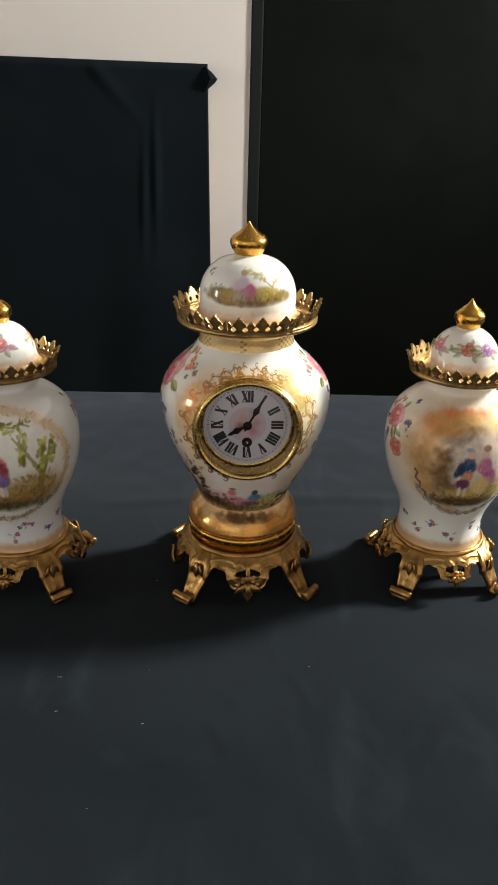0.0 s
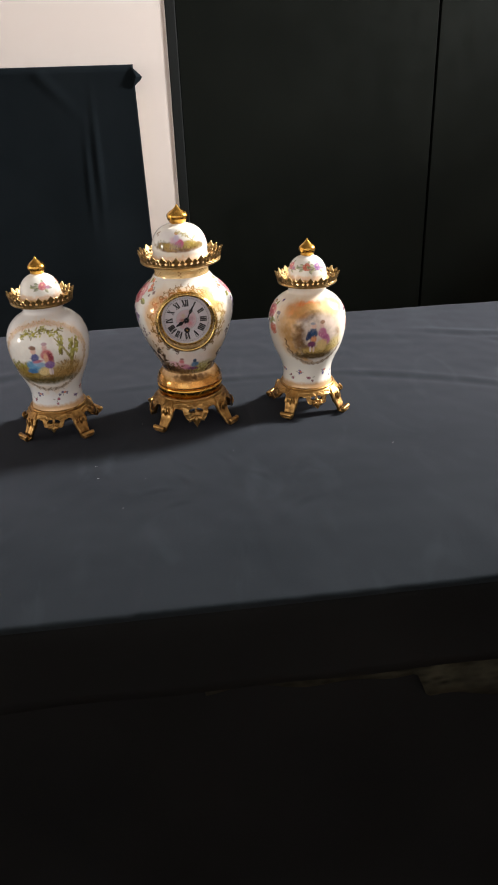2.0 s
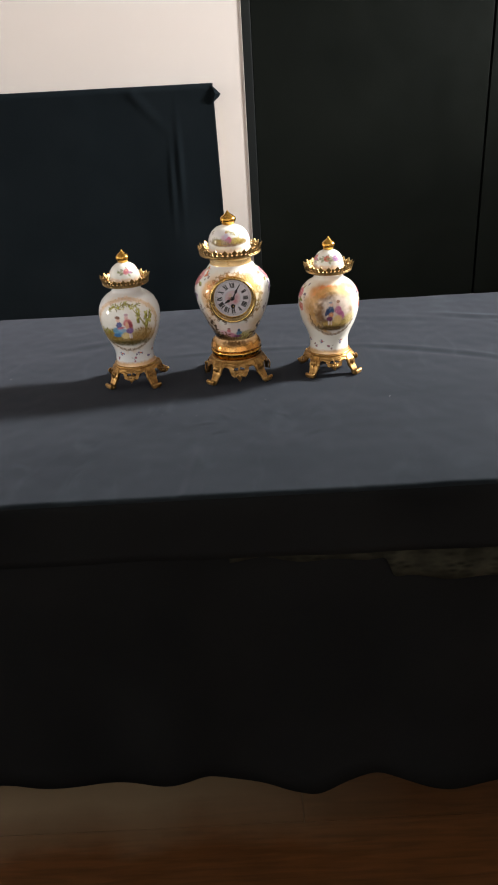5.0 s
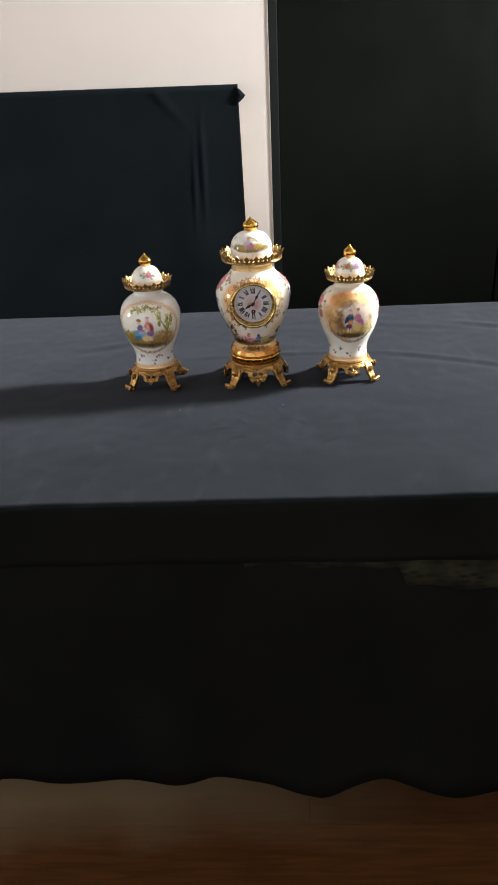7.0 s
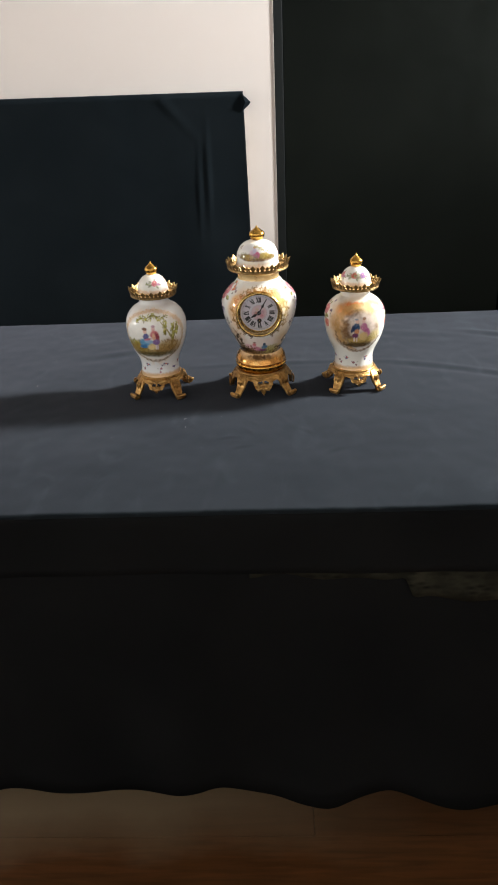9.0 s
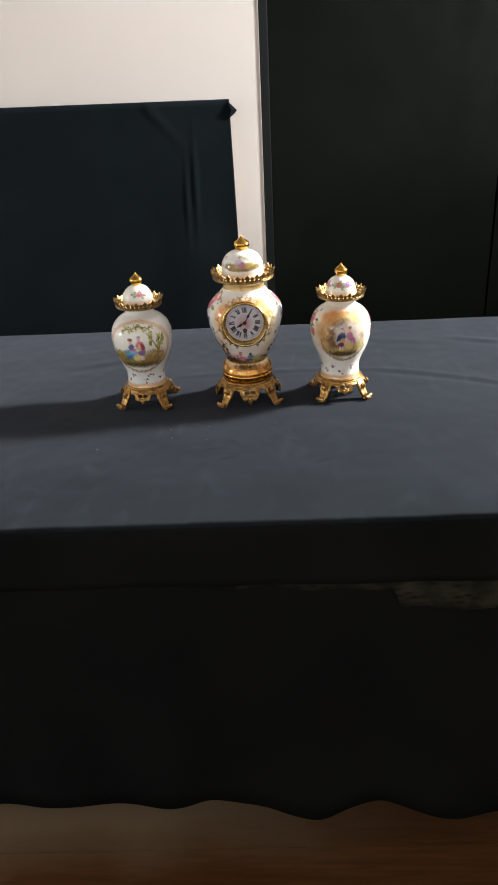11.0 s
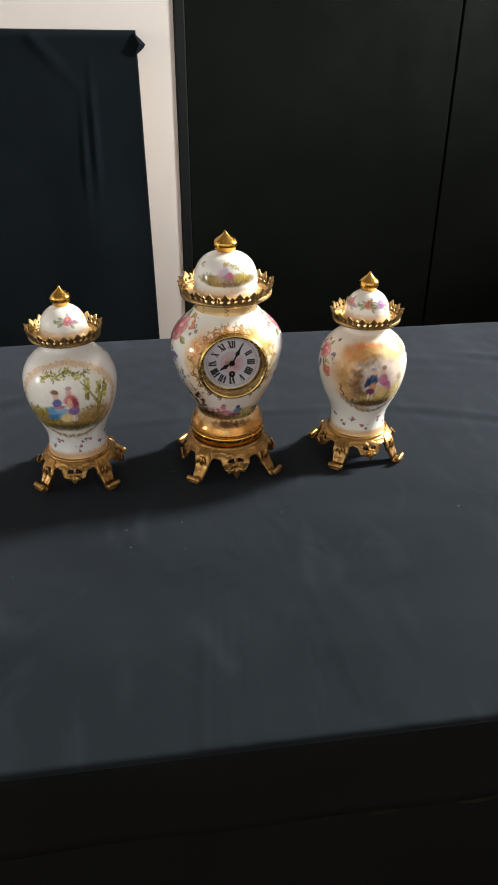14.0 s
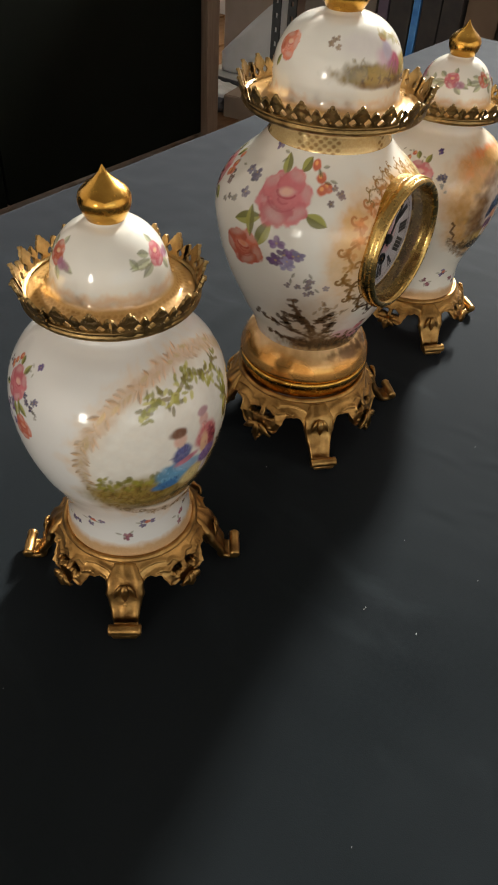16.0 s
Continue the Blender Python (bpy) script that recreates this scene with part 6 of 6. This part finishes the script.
for x in np.concatenate([np.linspace(-1.62, -0.40, 30, endpoint=False), np.linspace(-0.40, -0.068, 60)]):
    inset = 0.014 if x > -0.0685 else 0
    lift = 0.006 - 0.009 * x
    col = [bm.verts.new((x - inset, WY - 0.008, 1.0)), bm.verts.new((x - inset, WY - 0.008, 1.226 + lift)), bm.verts.new((x, WY - 0.034, 1.231 + lift))]
    for z in np.linspace(1.2285 + lift, 0.02, 60):
        s = (1.2285 + lift - z)
        fold = 0.005 * math.exp(-((x + 0.215 + 0.03 * s) / 0.012) ** 2) * math.exp(-((s - 0.30) / 0.16) ** 2)
        fold += 0.004 * math.exp(-((x + 0.245 + 0.05 * s) / 0.010) ** 2) * math.exp(-((s - 0.36) / 0.13) ** 2)
        fold += 0.004 * math.exp(-((x + 0.62 - 0.55 * s) / 0.02) ** 2) * math.exp(-(s / 0.10) ** 2)
        fold += 0.006 * math.exp(-((x + 0.40 - 0.9 * s) / 0.018) ** 2) * math.exp(-(s / 0.12) ** 2)
        fold += 0.003 * math.sin(x * 21 + 1.0) * min(1, s * 0.8) + 0.004 * noise.noise(Vector((x * 5, s * 2, 3)))
        edge = 0.018 * s * (x + 1.62) / 1.55
        col.append(bm.verts.new((x + edge, WY - 0.0635 - fold * min(1, s / 0.02 + 0.1), z)))
    rows.append(col)
for a, b in zip(rows, rows[1:]):
    for i in range(len(a) - 1):
        bm.faces.new((a[i], a[i + 1], b[i + 1], b[i]))
drape = part("drape", bm, DRAPE_CLOTH, board, "black cloth with a few vertical creases", True)
mod = drape.modifiers.new("thickness", "SOLIDIFY")
mod.thickness, mod.offset = 0.0015, 0
bm = bmesh.new()
tip = [(-0.074, WY - 0.066, 1.2310), (-0.058, WY - 0.068, 1.2180), (-0.040, WY - 0.066, 1.2000), (-0.047, WY - 0.064, 1.1900), (-0.074, WY - 0.067, 1.1680)]
back_ring = [(x - 0.004, WY - 0.020, z - 0.002) for x, y, z in tip]
f = [bm.verts.new(p) for p in tip]
b = [bm.verts.new(p) for p in back_ring]
centre = bm.verts.new((-0.060, WY - 0.078, 1.201))
for i in range(5):
    j = (i + 1) % 5
    bm.faces.new((f[i], f[j], centre))
    bm.faces.new((f[j], f[i], b[i], b[j]))
bm.faces.new(b[::-1])
part("corner_fold", bm, DRAPE_CLOTH, board)

# folding partition of dark panels
part_thing = thing("folding_partition", pose(0, 0, 0), "tall dark green-black folding partition of smooth panels", "partition")
for x0, x1 in ((0.054, 0.996), (1.004, 1.985)):
    leafp = part("partition_panel", boxed(x0 + (0.0343 if x0 < 0.5 else 0.0), x1 - 0.001, WY - 0.002, WY + 0.036, 0.02, 2.62, bevel=0.002), PARTITION, part_thing)
    if x0 < 0.5:
        part("edge_trim", boxed(x0, x0 + 0.034, WY - 0.005, WY + 0.040, 0.02, 2.62, bevel=0.004), PARTITION_EDGE, leafp, "dark grey edge trim")
part("partition_rail", boxed(0.054, 1.985, WY - 0.015, WY + 0.015, 2.622, 2.69), PARTITION_EDGE, part_thing)
part("hinge_strip", boxed(0.9965, 1.0035, WY + 0.018, WY + 0.024, 0.02, 2.62), PARTITION_EDGE, part_thing)
setting("trim_jamb", boxed(1.990, 2.060, WY - 0.03, WY + 0.06, 0, 2.69, bevel=0.004), JAMB_WOOD, "brown wooden door jamb", "door jamb")

# sheet on the floor
bm = bmesh.new()
ring = []
for k in range(40):
    a = 2 * math.pi * k / 40
    c, s = math.cos(a), math.sin(a)
    ring.append(((abs(c) ** 0.6) * math.copysign(0.18, c), (abs(s) ** 0.6) * math.copysign(0.16, s)))
extrude_outline(bm, ring, lambda x, y, d: (x, y, 0.0015 + d), 0.0008)
ob = tagged(part("floor_sheet", bm, WHITE_SHEET), "white plastic sheet with rounded corners on the floor", "sheet")
ob.matrix_basis = pose(0.657, -0.375, -0.0008, 0, 0, -20)

# storage racks in the alcove


def make_rack(y0, length, boards):
    rack = thing("storage_shelf", pose(2.5, y0, 0), "grey steel storage rack with dark slotted posts", "shelf", "storage racks")
    for y in (0.0, length - 0.05):
        for x in (0.0, 0.40):
            bm = bmesh.new()
            for k in range(35):
                z = k * 0.055
                box(bm, x, x + 0.010, y, y + 0.040, z, z + 0.035)
                box(bm, x, x + 0.010, y, y + 0.012, z + 0.035, z + 0.055)
                box(bm, x, x + 0.010, y + 0.028, y + 0.040, z + 0.035, z + 0.055)
            part("slotted_post", bm, DARK_STEEL, rack)
    for z in boards:
        board_ = part("shelf_board", boxed(-0.002, 0.424, -0.01, length, z, z + 0.03, bevel=0.002), GREY_STEEL, rack)
        part("lip", boxed(-0.012, -0.0025, -0.01, length, z - 0.01, z + 0.032, bevel=0.002), DARK_STEEL, board_, "dark steel lip")


# unseen upper boards and posts, raised to keep window light off the table's back
make_rack(0.75, 1.02, (0.04, 0.25, 0.66, 1.0, 1.42, 1.84))
make_rack(1.80, 0.44, (0.04, 0.49, 1.0, 1.42, 1.84))


def crate(name, material, x, y, z, w, d, h, label, category, yaw=0.0):
    bm = boxed(-w / 2, w / 2, -d / 2, d / 2, 0, h, bevel=0.004)
    ob = tagged(part(name, bm, material), label, category)
    part("flap", boxed(-w / 2 + 0.004, w / 2 - 0.004, -0.002, d / 2 - 0.004, h, h + 0.003), material, ob)
    part("flap", boxed(-w / 2 + 0.004, w / 2 - 0.004, -d / 2 + 0.004, -0.006, h, h + 0.003), material, ob)
    ob.matrix_basis = pose(x, y, z, 0, 0, yaw)
    return ob


crate("carton", PINK_CARD, 2.74, 2.00, 0.07, 0.30, 0.35, 0.40, "pinkish cardboard box filling the low rack shelf", "box")
crate("carton", PINK_CARD, 2.72, 2.00, 0.52, 0.38, 0.36, 0.30, "dusky pink cardboard box on the rack", "box")
crate("carton", CARDBOARD, 2.72, 0.93, 0.28, 0.34, 0.13, 0.33, "brown cardboard box beside the files", "box")
crate("carton", CARDBOARD, 2.34, 1.84, 0.0, 0.16, 0.14, 0.09, "small brown cardboard box on the floor", "box", 12)

# tall files standing side by side on the lower shelf of the rack
for y, thick, deep, tall, cover in ((1.565, 0.135, 0.30, 0.345, BEIGE_CARD), (1.495, 0.062, 0.26, 0.33, DARK_PAPER), (1.365, 0.120, 0.30, 0.35, BEIGE_CARD), (1.312, 0.044, 0.27, 0.335, VIOLET_CARD), (1.212, 0.092, 0.29, 0.34, DARK_PAPER), (1.176, 0.030, 0.27, 0.32, BLUE_PLASTIC), (1.092, 0.078, 0.29, 0.345, DARK_PAPER), (1.008, 0.078, 0.28, 0.335, DARK_PAPER), (0.820, 0.034, 0.26, 0.33, DARK_PAPER)):
    fl = thing("file", pose(2.535, y, 0.28), "tall upright card file standing on the storage rack", "file", "files on the rack")
    part("cover", boxed(0, deep, 0, thick, 0, tall, bevel=0.003), cover, fl)
    part("page_block", boxed(0.004, deep - 0.004, 0.004, thick - 0.004, tall - 0.002, tall + 0.004), WHITE_BOX, fl)

# pale sheet cut aslant, added in place of the slanting light on the pinkish box
bm = bmesh.new()
rows = []
for k in range(22):
    y = 1.815 + 0.36 * k / 21
    top = 0.455 - 0.30 * (k / 21) ** 1.1
    rows.append([bm.verts.new((2.578 + 0.004 * noise.noise(Vector((y * 20, j * 0.6, 2))), y, 0.072 + (top - 0.072) * j / 8)) for j in range(9)])
for a, b in zip(rows, rows[1:]):
    for i in range(8):
        bm.faces.new((a[i], a[i + 1], b[i + 1], b[i]))
ob = tagged(part("lit_patch_sheet", bm, WHITE_BOX, None, smooth=True), "pale sheet added for the slanting patch of light on a box", "plastic film")
mod = ob.modifiers.new("thickness", "SOLIDIFY")
mod.thickness = 0.002


def crumpled(name, material, spot, size, seed, label, category):
    bm = bmesh.new()
    bmesh.ops.create_icosphere(bm, subdivisions=4, radius=1.0)
    off = Vector((seed, seed * 2.3, 1))
    for v in bm.verts:
        d = v.co.copy()
        s = 1 + 0.30 * noise.noise(d * 2.2 + off) + 0.22 * abs(noise.noise(d * 5.0 + off)) + 0.06 * noise.noise(d * 14 + off)
        v.co = Vector((d.x * size[0] * s, d.y * size[1] * s, max(-0.7 * size[2], d.z * size[2] * s)))
    ob = tagged(part(name, bm, material, None, smooth=True), label, category)
    ob.location = (spot[0], spot[1], spot[2] + 0.7 * size[2])


crumpled("plastic_bag", WHITE_BOX, (2.40, 2.06, 0.0), (0.07, 0.11, 0.045), 4, "crumpled white plastic bag on the floor", "bag")
crumpled("dark_rag", DARK_PAPER, (2.30, 1.955, 0.0), (0.035, 0.045, 0.03), 7, "small dark crumpled rag on the floor", "rag")
